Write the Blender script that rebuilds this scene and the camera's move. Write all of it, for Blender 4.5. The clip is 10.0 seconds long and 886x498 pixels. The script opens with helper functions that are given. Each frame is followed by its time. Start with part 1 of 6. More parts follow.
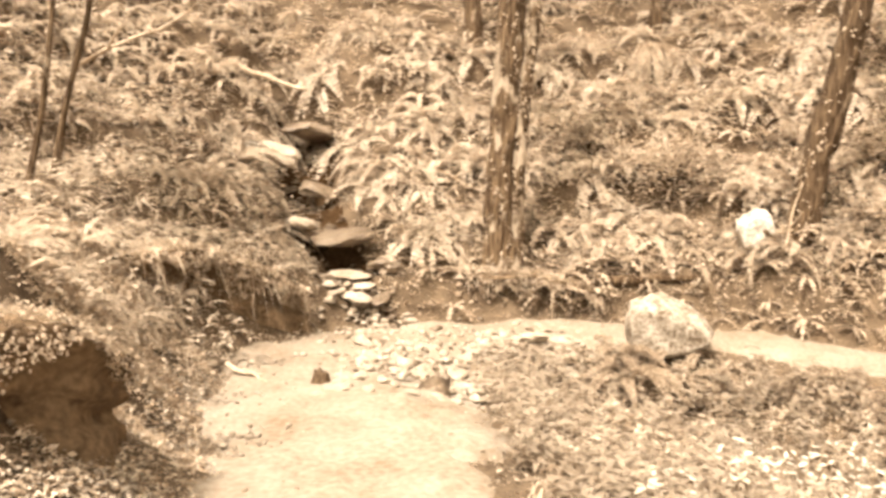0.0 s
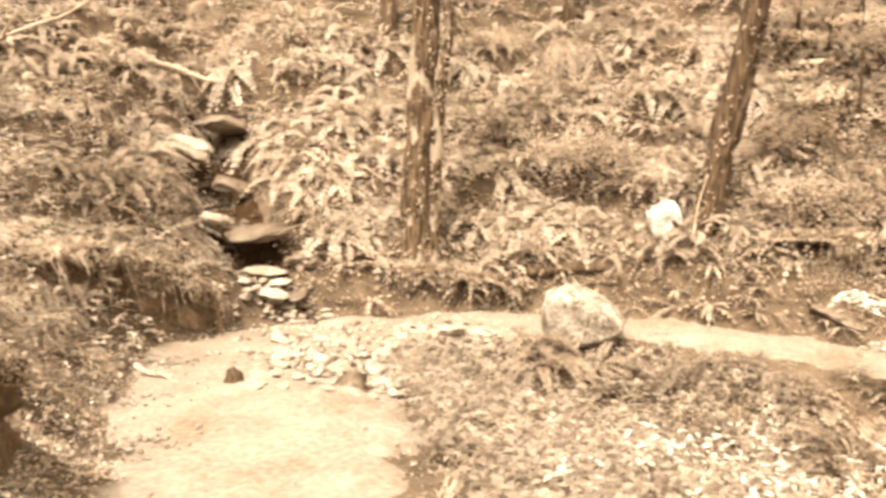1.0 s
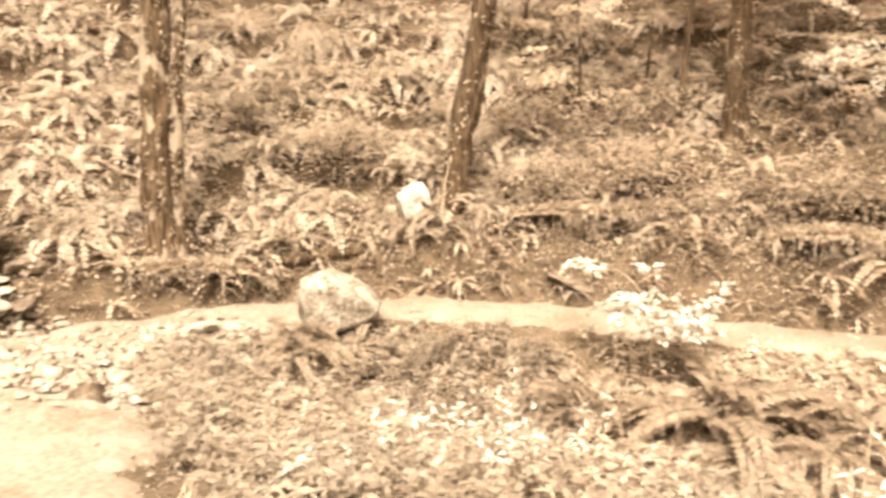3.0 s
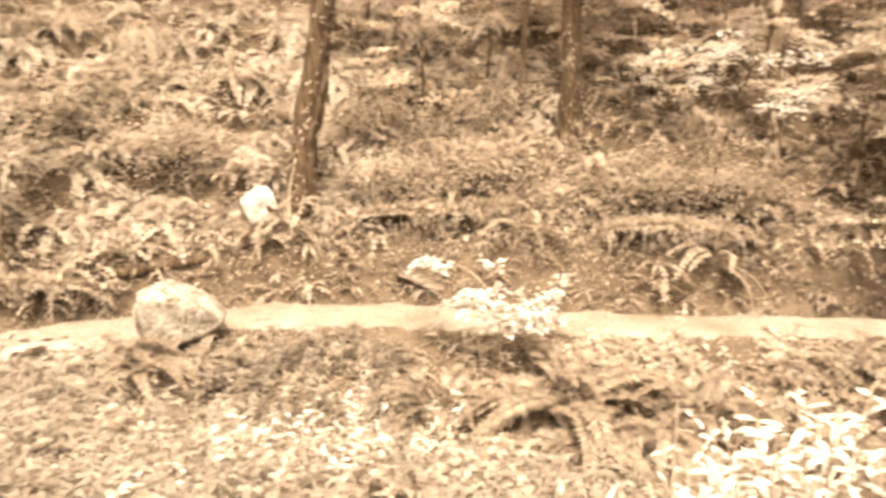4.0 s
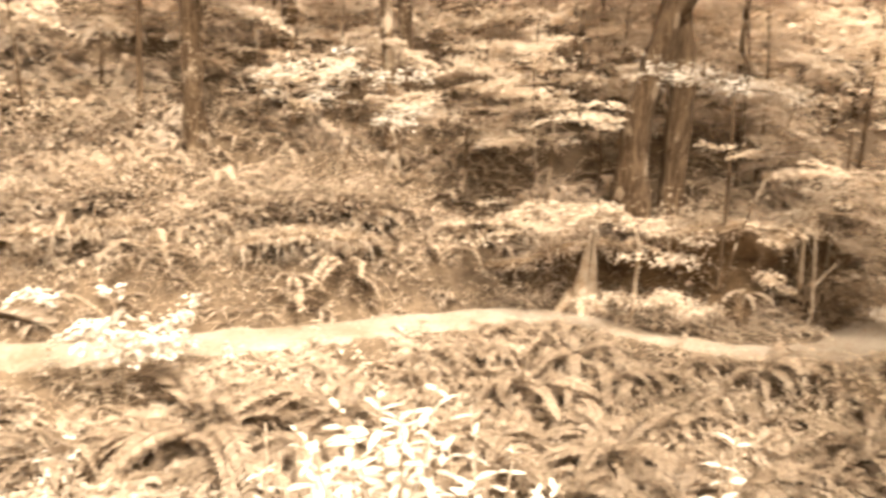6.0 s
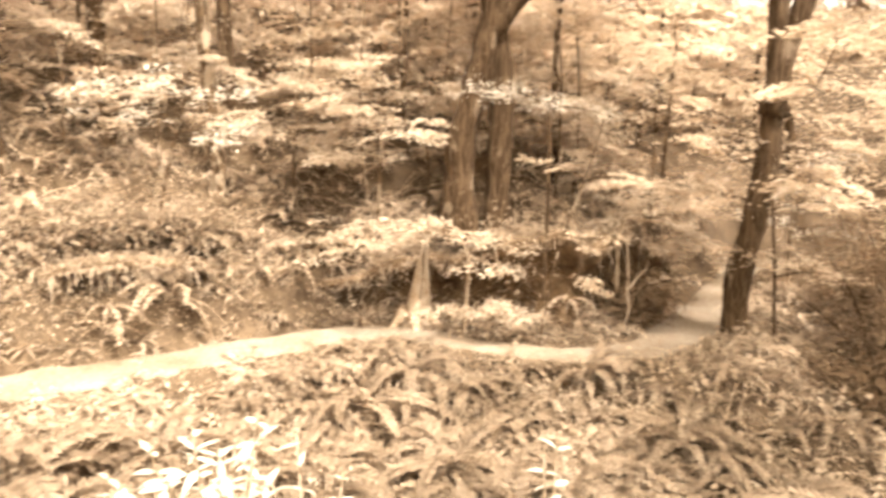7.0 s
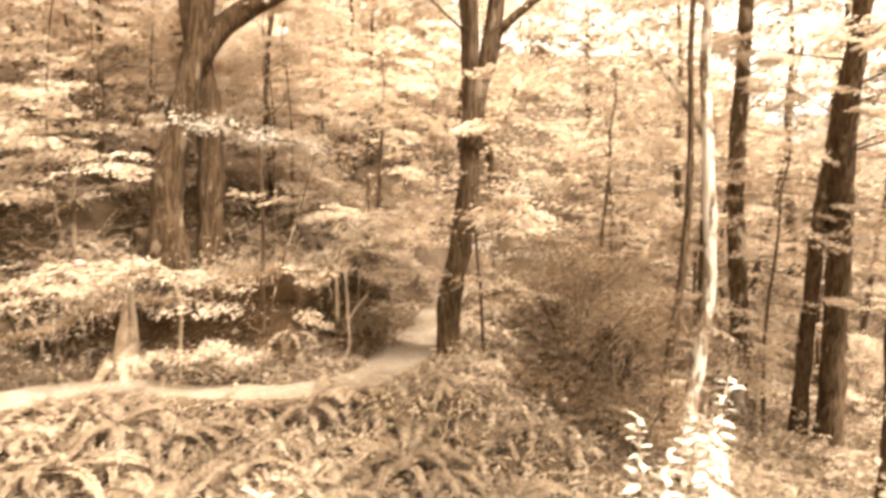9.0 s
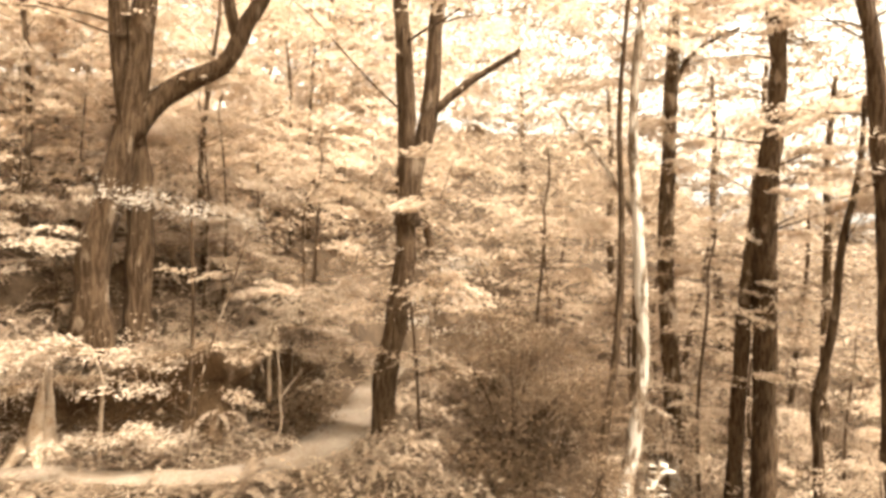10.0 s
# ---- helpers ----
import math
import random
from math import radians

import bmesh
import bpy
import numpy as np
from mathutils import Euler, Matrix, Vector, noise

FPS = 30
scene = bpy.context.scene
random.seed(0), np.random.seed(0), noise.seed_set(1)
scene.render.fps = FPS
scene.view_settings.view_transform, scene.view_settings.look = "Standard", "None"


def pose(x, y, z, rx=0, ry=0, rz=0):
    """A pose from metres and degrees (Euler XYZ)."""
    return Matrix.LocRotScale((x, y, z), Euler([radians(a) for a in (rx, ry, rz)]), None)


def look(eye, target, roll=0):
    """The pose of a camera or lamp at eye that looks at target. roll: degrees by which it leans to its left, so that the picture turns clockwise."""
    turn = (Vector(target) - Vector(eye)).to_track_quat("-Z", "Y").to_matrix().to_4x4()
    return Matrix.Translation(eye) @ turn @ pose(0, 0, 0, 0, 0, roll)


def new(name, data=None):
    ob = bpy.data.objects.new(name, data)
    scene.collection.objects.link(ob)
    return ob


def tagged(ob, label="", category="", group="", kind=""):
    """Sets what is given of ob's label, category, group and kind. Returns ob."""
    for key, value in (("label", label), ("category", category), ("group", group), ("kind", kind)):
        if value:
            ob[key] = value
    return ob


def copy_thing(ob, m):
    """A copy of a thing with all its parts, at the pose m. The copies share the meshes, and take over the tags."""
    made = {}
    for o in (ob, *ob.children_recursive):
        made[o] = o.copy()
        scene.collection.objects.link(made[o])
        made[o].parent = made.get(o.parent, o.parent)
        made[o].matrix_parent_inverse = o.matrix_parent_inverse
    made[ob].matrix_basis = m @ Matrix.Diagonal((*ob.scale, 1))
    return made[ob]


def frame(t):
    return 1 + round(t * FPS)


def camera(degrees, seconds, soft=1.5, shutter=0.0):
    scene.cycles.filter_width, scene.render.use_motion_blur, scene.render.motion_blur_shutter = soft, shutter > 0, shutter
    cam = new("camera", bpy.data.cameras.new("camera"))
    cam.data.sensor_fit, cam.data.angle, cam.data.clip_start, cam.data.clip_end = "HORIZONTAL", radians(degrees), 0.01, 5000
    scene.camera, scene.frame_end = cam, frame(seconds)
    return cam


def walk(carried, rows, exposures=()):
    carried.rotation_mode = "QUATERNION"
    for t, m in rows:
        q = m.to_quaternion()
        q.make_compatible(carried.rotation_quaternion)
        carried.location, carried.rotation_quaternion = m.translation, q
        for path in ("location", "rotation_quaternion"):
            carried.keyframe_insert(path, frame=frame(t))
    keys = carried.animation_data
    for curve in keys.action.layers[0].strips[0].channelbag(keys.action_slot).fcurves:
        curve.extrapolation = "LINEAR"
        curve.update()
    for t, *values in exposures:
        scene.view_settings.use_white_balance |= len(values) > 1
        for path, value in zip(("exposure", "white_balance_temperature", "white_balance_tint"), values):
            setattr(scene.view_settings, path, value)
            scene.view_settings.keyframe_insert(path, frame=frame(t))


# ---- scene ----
cam = camera(59.6, 10.0, soft=3.3, shutter=0.5)
METRES, EYE, TILT, LEAN, TURN = 1.0, 1.6, -10.0, 0.0, 0.0
ROWS = [
    (0.0, 0.0, 0.0, 0.0, 0.0, 0.0, -0.0),
    (0.5, 0.0311, 0.0049, -0.0025, -2.42, -0.36, 0.5),
    (1.0, 0.067, 0.007, -0.0013, -5.68, -0.49, 0.8),
    (1.5, 0.1086, 0.0043, -0.0003, -9.37, -0.94, 1.55),
    (2.0, 0.158, -0.0005, 0.0009, -13.52, -1.14, 2.26),
    (2.5, 0.2095, -0.0048, -0.0001, -18.0, -1.73, 3.09),
    (4.0, 0.3926, -0.0561, 0.0048, -33.16, -3.21, 5.93),
    (4.5, 0.4637, -0.0869, 0.0084, -39.32, -3.74, 6.71),
    (5.0, 0.5242, -0.1256, 0.0057, -45.44, -4.26, 7.27),
    (5.5, 0.5905, -0.164, 0.0023, -52.08, -4.97, 7.61),
    (6.0, 0.6472, -0.1989, -0.0047, -58.62, -5.53, 7.95),
    (7.5, 0.7272, -0.2829, -0.0017, -76.7, -6.72, 10.19),
    (8.0, 0.7447, -0.3257, -0.0113, -82.15, -7.5, 10.84),
    (8.5, 0.7723, -0.354, -0.0182, -87.21, -7.94, 10.49),
    (9.0, 0.7922, -0.3845, -0.013, -91.33, -7.27, 9.9),
    (9.5, 0.8078, -0.4063, 0.0077, -94.23, -4.98, 9.86),
    (10.0, 0.8249, -0.4238, 0.0152, -95.92, -2.6, 9.35),
]
walk(cam, [(t, pose(0, 0, EYE, TILT, LEAN, TURN) @ pose(METRES * x, METRES * y, METRES * z, 90 + pitch, roll, yaw)) for t, x, y, z, yaw, pitch, roll in ROWS],
     exposures=[(0.0, 2.66), (4.5, 2.78), (6.0, 2.92), (7.0, 3.08), (9.0, 3.11), (9.6, 3.02), (10.0, 2.83)])

# ------------------------------------------------------------ light
SUN_FROM = Vector((-0.27, -0.37, 0.89)).normalized()
world = bpy.data.worlds.new("sky")
scene.world = world
world.use_nodes = True
nt = world.node_tree
nt.nodes.clear()
sky = nt.nodes.new("ShaderNodeTexSky")
sky.sky_type, sky.sun_disc = "NISHITA", False
sky.sun_elevation = math.asin(SUN_FROM.z)
sky.sun_rotation = math.atan2(SUN_FROM.x, SUN_FROM.y)
sky.dust_density = 4.0
grey = nt.nodes.new("ShaderNodeRGBToBW")
tint = nt.nodes.new("ShaderNodeMix")
tint.data_type, tint.blend_type = "RGBA", "MULTIPLY"
tint.inputs[0].default_value = 1.0
tint.inputs[7].default_value = (1.0, 0.88, 0.715, 1)
back = nt.nodes.new("ShaderNodeBackground")
back.inputs[1].default_value = 0.15
wout = nt.nodes.new("ShaderNodeOutputWorld")
# The haze at the horizon goes on below it.
place = nt.nodes.new("ShaderNodeTexCoord")
axes = nt.nodes.new("ShaderNodeSeparateXYZ")
floor_z = nt.nodes.new("ShaderNodeMath")
floor_z.operation = "MAXIMUM"
floor_z.inputs[1].default_value = 0.03
whole = nt.nodes.new("ShaderNodeCombineXYZ")
nt.links.new(place.outputs["Generated"], axes.inputs[0])
nt.links.new(axes.outputs[0], whole.inputs[0])
nt.links.new(axes.outputs[1], whole.inputs[1])
nt.links.new(axes.outputs[2], floor_z.inputs[0])
nt.links.new(floor_z.outputs[0], whole.inputs[2])
nt.links.new(whole.outputs[0], sky.inputs[0])
nt.links.new(sky.outputs[0], grey.inputs[0])
nt.links.new(grey.outputs[0], tint.inputs[6])
nt.links.new(tint.outputs[2], back.inputs[0])
nt.links.new(back.outputs[0], wout.inputs[0])

sun_data = bpy.data.lights.new("sun", "SUN")
sun_data.energy, sun_data.angle, sun_data.color = 1.65, radians(5.0), (1.0, 0.91, 0.83)
sun = new("sun", sun_data)
sun.matrix_world = look(SUN_FROM * 60, (0, 0, 0))

# ------------------------------------------------------------ terrain
# The trail: x, y, z, half width, uphill bank height, downhill slope.
TRAIL = [
    (-0.2, -9.0, 1.10, 0.80, 0.9, 0.25),
    (-0.1, -3.0, 0.45, 0.80, 0.9, 0.25),
    (-0.2, 1.0, 0.05, 0.80, 0.9, 0.25),
    (-0.46, 3.8, -0.30, 0.78, 0.9, 0.25),
    (-1.22, 5.9, -0.58, 0.70, 0.7, 0.25),
    (-1.30, 7.2, -0.74, 0.72, 0.5, 0.25),
    (-0.7, 8.3, -0.86, 0.60, 0.3, 0.28),
    (0.6, 8.6, -0.90, 0.62, 0.30, 0.30),
    (2.0, 8.75, -0.94, 0.55, 0.35, 0.32),
    (3.3, 8.6, -0.98, 0.50, 0.40, 0.42),
    (4.9, 7.80, -1.04, 0.50, 0.45, 0.45),
    (6.9, 6.25, -1.12, 0.48, 0.45, 0.45),
    (8.7, 5.15, -1.20, 0.45, 0.45, 0.45),
    (9.9, 4.40, -1.22, 0.42, 0.45, 0.40),
    (10.4, 3.55, -1.27, 0.30, 0.50, 0.38),
    (10.2, 2.40, -1.30, 0.26, 0.60, 0.38),
    (10.15, 1.40, -1.31, 0.30, 0.80, 0.42),
    (10.6, 0.45, -1.31, 0.42, 0.9, 0.50),
    (11.7, -0.05, -1.30, 0.48, 0.9, 0.55),
    (13.2, -0.33, -1.30, 0.45, 0.9, 0.55),
    (16.7, -0.90, -1.28, 0.32, 0.9, 0.50),
    (19.5, -1.9, -1.30, 0.35, 0.8, 0.45),
    (24.0, -4.2, -1.30, 0.40, 0.6, 0.45),
    (60.0, -22.0, -0.8, 0.50, 0.6, 0.40),
]


def resample(rows, step):
    """The rows along a smooth curve at even steps."""
    a = np.array(rows, float)
    for _ in range(2):
        mid1, mid2 = 0.75 * a[:-1] + 0.25 * a[1:], 0.25 * a[:-1] + 0.75 * a[1:]
        a = np.concatenate([a[:1], np.stack([mid1, mid2], 1).reshape(-1, a.shape[1]), a[-1:]])
    s = np.concatenate([[0], np.cumsum(np.hypot(*np.diff(a[:, :2], axis=0).T))])
    at = np.arange(0, s[-1], step)
    return np.stack([np.interp(at, s, a[:, k]) for k in range(a.shape[1])], 1)


LINE = resample(TRAIL, 0.25)
WAY = np.gradient(LINE[:, :2], axis=0)
WAY /= np.linalg.norm(WAY, axis=1, keepdims=True)
CREEK = np.array([(-0.95, 8.6, 0.0), (-1.38, 9.7, 0.75), (-1.95, 10.9, 0.85), (-2.02, 11.8, 1.25), (-2.5, 13.0, 0.7), (-3.2, 15.0, 0.6), (-4.4, 19.0, 0.7), (-6.5, 26.0, 0.8)])


def hash_noise(x, y, scale, seed=0):
    """Smooth value noise on a lattice, from -1 to 1."""
    x, y = np.asarray(x, float) / scale + 1000.5, np.asarray(y, float) / scale + 1000.5
    i, j = np.floor(x).astype(np.int64), np.floor(y).astype(np.int64)
    u, v = x - i, y - j
    u, v = u * u * (3 - 2 * u), v * v * (3 - 2 * v)

    def corner(a, b):
        n = (a * 374761393 + b * 668265263 + seed * 982451653) & 0x7FFFFFFF
        n = ((n ^ (n >> 13)) * 1274126177) & 0x7FFFFFFF
        return ((n ^ (n >> 16)) & 0xFFFF) / 32767.5 - 1

    low = corner(i, j) * (1 - u) + corner(i + 1, j) * u
    high = corner(i, j + 1) * (1 - u) + corner(i + 1, j + 1) * u
    return low * (1 - v) + high * v


def smooth(e0, e1, x):
    t = np.clip((x - e0) / (e1 - e0), 0, 1)
    return t * t * (3 - 2 * t)


def trail_place(x, y):
    """Signed distance past the trail's edge (uphill positive, downhill negative, on it 0), and the trail's row there."""
    x, y = np.asarray(x, float).ravel(), np.asarray(y, float).ravel()
    out_d, out_k = np.empty(len(x)), np.empty(len(x), int)
    for a in range(0, len(x), 8000):
        b = slice(a, a + 8000)
        dx, dy = x[b, None] - LINE[None, :, 0], y[b, None] - LINE[None, :, 1]
        d2 = dx * dx + dy * dy
        k = d2.argmin(1)
        n = np.arange(len(k))
        side = WAY[k, 0] * dy[n, k] - WAY[k, 1] * dx[n, k]
        out_d[b], out_k[b] = np.sqrt(d2[n, k]) * np.where(side >= 0, 1, -1), k
    return out_d, out_k


def creek_distance(x, y):
    best, depth = np.full(x.shape, 1e9), np.zeros(x.shape)
    for p, q in zip(CREEK[:-1], CREEK[1:]):
        v = q[:2] - p[:2]
        t = np.clip(((x - p[0]) * v[0] + (y - p[1]) * v[1]) / (v @ v), 0, 1)
        d = np.hypot(x - p[0] - t * v[0], y - p[1] - t * v[1])
        near = d < best
        best, depth = np.where(near, d, best), np.where(near, p[2] + t * (q[2] - p[2]), depth)
    return best, depth


def raw_height(x, y):
    x, y = np.asarray(x, float).ravel(), np.asarray(y, float).ravel()
    d, k = trail_place(x, y)
    row = LINE[k]
    past = np.abs(d) - row[:, 3]
    up = np.clip(past, 0, None)
    left = smooth(0.5, -2.0, x) * smooth(9.0, 6.5, y)
    steep = 0.66 - 0.14 * left
    bend = smooth(9.6, 10.3, x) * smooth(16.5, 14.5, x) * smooth(5.4, 4.4, y)
    near = smooth(2.1, 2.6, y) * smooth(4.5, 3.8, y) * smooth(-0.8, -1.1, x)
    ramp = (0.10 * bend + 0.95 * near) * np.minimum(up, 0.42)
    up = np.clip(up - 0.8 * bend - 0.55 * near, 0, None)
    rise = row[:, 4] * smooth(0.0, 1.0, up / (0.45 + 0.65 * left * (1 - near))) + ramp + steep * np.minimum(up, 16) + 0.35 * np.clip(up - 16, 0, 60)
    ledge = rise / 0.85 + 0.7 * hash_noise(x, y, 2.2, 7) + 0.25 * hash_noise(x, y, 0.7, 8)
    stepped = 0.85 * (np.floor(ledge) + smooth(0.35, 0.65, ledge - np.floor(ledge)) - ledge)
    rise = rise + 0.75 * stepped * smooth(0.6, 1.6, up) * (1 - left) * smooth(14.0, 6.0, up)
    far = smooth(11.0, 17.0, x)
    rise = rise * (1 - 0.35 * far * smooth(1.0, 6.0, up))
    fall = row[:, 5] * np.minimum(up, 5) + 0.22 * np.clip(up - 5, 0, 25)
    fall = fall + 0.12 * np.clip(up - 30, 0, 100)
    z = row[:, 2] + np.where(d > 0, rise, -fall)
    c, depth = creek_distance(x, y)
    z = z - depth * np.exp(-(c / 0.62) ** 2) * smooth(0.0, 0.8, np.where(d > 0, up, 0))
    rough = smooth(0.05, 0.8, up)
    z = z + rough * (0.10 * hash_noise(x, y, 1.3, 1) + 0.05 * hash_noise(x, y, 0.5, 2) + 0.25 * hash_noise(x, y, 4.0, 3) * smooth(1.0, 4.0, up))
    z = z + 0.012 * hash_noise(x, y, 0.35, 4) * (1 - rough)
    return z


def axis(lo, hi, step, out):
    mid = np.arange(lo, hi + step / 2, step)
    grow = np.cumsum(step * 1.17 ** np.arange(1, 200))
    grow = grow[grow < out]
    return np.concatenate([lo - grow[::-1], mid, hi + grow])


GX, GY = axis(-7.0, 18.0, 0.14, 1500.0), axis(-5.0, 15.0, 0.14, 1500.0)
GZ = raw_height(*[g.ravel() for g in np.meshgrid(GX, GY)]).reshape(len(GY), len(GX))
_d, _k = trail_place(*[g.ravel() for g in np.meshgrid(GX, GY)])
_keep = smooth(0.15, 0.9, np.abs(_d) - LINE[_k, 3]).reshape(GZ.shape)
for _ in range(3):
    soft = GZ.copy()
    soft[1:-1, 1:-1] = (GZ[1:-1, 1:-1] * 4 + GZ[:-2, 1:-1] + GZ[2:, 1:-1] + GZ[1:-1, :-2] + GZ[1:-1, 2:]) / 8
    GZ = GZ + (soft - GZ) * _keep


def ground_z(x, y):
    """The ground's height at places, between the points of the sheet."""
    x, y = np.asarray(x, float), np.asarray(y, float)
    i = np.clip(np.searchsorted(GX, x) - 1, 0, len(GX) - 2)
    j = np.clip(np.searchsorted(GY, y) - 1, 0, len(GY) - 2)
    u, v = (x - GX[i]) / (GX[i + 1] - GX[i]), (y - GY[j]) / (GY[j + 1] - GY[j])
    return (GZ[j, i] * (1 - u) + GZ[j, i + 1] * u) * (1 - v) + (GZ[j + 1, i] * (1 - u) + GZ[j + 1, i + 1] * u) * v


# ------------------------------------------------------------ materials
def toned(albedo, tone):
    """A base colour in the old print's brown: its hue from the tone (0 deep brown, 1 cream), its strength from the albedo."""
    stops = ((0.0, (0.30, 0.115, 0.03)), (0.12, (0.205, 0.108, 0.043)), (0.38, (0.558, 0.376, 0.216)), (0.85, (1.0, 0.885, 0.72)), (1.0, (1.0, 0.95, 0.86)))
    for (a, p), (b, q) in zip(stops, stops[1:]):
        if tone <= b:
            f = (tone - a) / (b - a)
            c = [u + (v - u) * f for u, v in zip(p, q)]
            break
    lum = 0.21 * c[0] + 0.72 * c[1] + 0.07 * c[2]
    return tuple(v * albedo / lum for v in c) + (1,)


def surface(name, dark, light, scale=6.0, rough=0.9, bump=0.4, fine=40.0, leaf=False, through_leaf=0.3, gloss=0.2, islands=0.6, detail=6, stretch=1.0):
    """A material whose colour wanders between dark and light at two scales; leaves also vary one by one and let light through."""
    m = bpy.data.materials.new(name)
    m.use_nodes = True
    t = m.node_tree
    n, l = t.nodes, t.links
    bs = n["Principled BSDF"]
    bs.inputs["Roughness"].default_value = rough
    bs.inputs["Specular IOR Level"].default_value = gloss
    geo = n.new("ShaderNodeNewGeometry")
    big = n.new("ShaderNodeTexNoise")
    big.inputs["Scale"].default_value, big.inputs["Detail"].default_value = scale, detail
    small = n.new("ShaderNodeTexNoise")
    small.inputs["Scale"].default_value, small.inputs["Detail"].default_value = fine, 4
    where = n.new("ShaderNodeTexCoord")
    info = n.new("ShaderNodeObjectInfo")
    shift = n.new("ShaderNodeVectorMath")
    shift.operation = "MULTIPLY_ADD"
    shift.inputs[1].default_value = (17, 31, 11)
    l.new(info.outputs["Random"], shift.inputs[0])
    l.new(where.outputs["Object"], shift.inputs[2])
    size = n.new("ShaderNodeVectorMath")
    size.operation = "MULTIPLY"
    size.inputs[1].default_value = (1, 1, stretch)
    l.new(shift.outputs[0], size.inputs[0])
    l.new(shift.outputs[0], big.inputs["Vector"])
    l.new(size.outputs[0], small.inputs["Vector"])
    mix = n.new("ShaderNodeMath")
    mix.operation = "MULTIPLY_ADD"
    mix.inputs[1].default_value = 0.5
    half = n.new("ShaderNodeMath")
    half.operation = "MULTIPLY"
    half.inputs[1].default_value = 0.5
    l.new(small.outputs["Fac"], half.inputs[0])
    l.new(big.outputs["Fac"], mix.inputs[0])
    l.new(half.outputs[0], mix.inputs[2])
    span = n.new("ShaderNodeMapRange")
    span.inputs["From Min"].default_value, span.inputs["From Max"].default_value = 0.36, 0.64
    l.new(mix.outputs[0], span.inputs["Value"])
    fac = span.outputs[0]
    if leaf:
        own = n.new("ShaderNodeMix")
        own.inputs[0].default_value = islands
        l.new(fac, own.inputs[2])
        l.new(geo.outputs["Random Per Island"], own.inputs[3])
        fac = own.outputs[0]
    ramp = n.new("ShaderNodeMix")
    ramp.data_type = "RGBA"
    ramp.inputs[6].default_value, ramp.inputs[7].default_value = dark, light
    l.new(fac, ramp.inputs[0])
    l.new(ramp.outputs[2], bs.inputs["Base Color"])
    if bump:
        b = n.new("ShaderNodeBump")
        b.inputs["Strength"].default_value, b.inputs["Distance"].default_value = bump, 0.02
        l.new(mix.outputs[0], b.inputs["Height"])
        l.new(b.outputs[0], bs.inputs["Normal"])
    if leaf and through_leaf:
        tr = n.new("ShaderNodeBsdfTranslucent")
        l.new(ramp.outputs[2], tr.inputs["Color"])
        both = n.new("ShaderNodeMixShader")
        both.inputs[0].default_value = through_leaf
        l.new(bs.outputs[0], both.inputs[1])
        l.new(tr.outputs[0], both.inputs[2])
        l.new(both.outputs[0], n["Material Output"].inputs["Surface"])
    return m


def bark_surface(name, deep, body, lichen, share=0.4, spot=5.0):
    """Furrowed bark: dark fissures run up the stem, and lichen covers it in blotches of two sizes."""
    m = bpy.data.materials.new(name)
    m.use_nodes = True
    n, l = m.node_tree.nodes, m.node_tree.links
    bs = n["Principled BSDF"]
    bs.inputs["Roughness"].default_value, bs.inputs["Specular IOR Level"].default_value = 0.92, 0.15
    where, info = n.new("ShaderNodeTexCoord"), n.new("ShaderNodeObjectInfo")
    shift = n.new("ShaderNodeVectorMath")
    shift.operation = "MULTIPLY_ADD"
    shift.inputs[1].default_value = (17, 31, 11)
    l.new(info.outputs["Random"], shift.inputs[0])
    l.new(where.outputs["Object"], shift.inputs[2])

    def grain(size, scale, detail, low, high):
        v = n.new("ShaderNodeVectorMath")
        v.operation = "MULTIPLY"
        v.inputs[1].default_value = size
        l.new(shift.outputs[0], v.inputs[0])
        t = n.new("ShaderNodeTexNoise")
        t.inputs["Scale"].default_value, t.inputs["Detail"].default_value = scale, detail
        l.new(v.outputs[0], t.inputs["Vector"])
        r = n.new("ShaderNodeMapRange")
        r.inputs["From Min"].default_value, r.inputs["From Max"].default_value = low, high
        l.new(t.outputs["Fac"], r.inputs["Value"])
        return r.outputs[0]

    furrow = grain((1, 1, 0.16), 22, 5, 0.38, 0.6)
    blotch = grain((1, 1, 0.55), spot, 6, 0.62 - 0.25 * share, 0.68 - 0.25 * share)
    speck = grain((1, 1, 0.8), spot * 4.5, 3, 0.66, 0.74)
    cover = n.new("ShaderNodeMath")
    cover.operation = "MAXIMUM"
    l.new(blotch, cover.inputs[0])
    l.new(speck, cover.inputs[1])
    base, top = n.new("ShaderNodeMix"), n.new("ShaderNodeMix")
    base.data_type = top.data_type = "RGBA"
    base.inputs[6].default_value, base.inputs[7].default_value, top.inputs[7].default_value = deep, body, lichen
    l.new(furrow, base.inputs[0])
    l.new(cover.outputs[0], top.inputs[0])
    l.new(base.outputs[2], top.inputs[6])
    l.new(top.outputs[2], bs.inputs["Base Color"])
    b = n.new("ShaderNodeBump")
    b.inputs["Strength"].default_value, b.inputs["Distance"].default_value = 1.0, 0.025
    l.new(furrow, b.inputs["Height"])
    l.new(b.outputs[0], bs.inputs["Normal"])
    return m


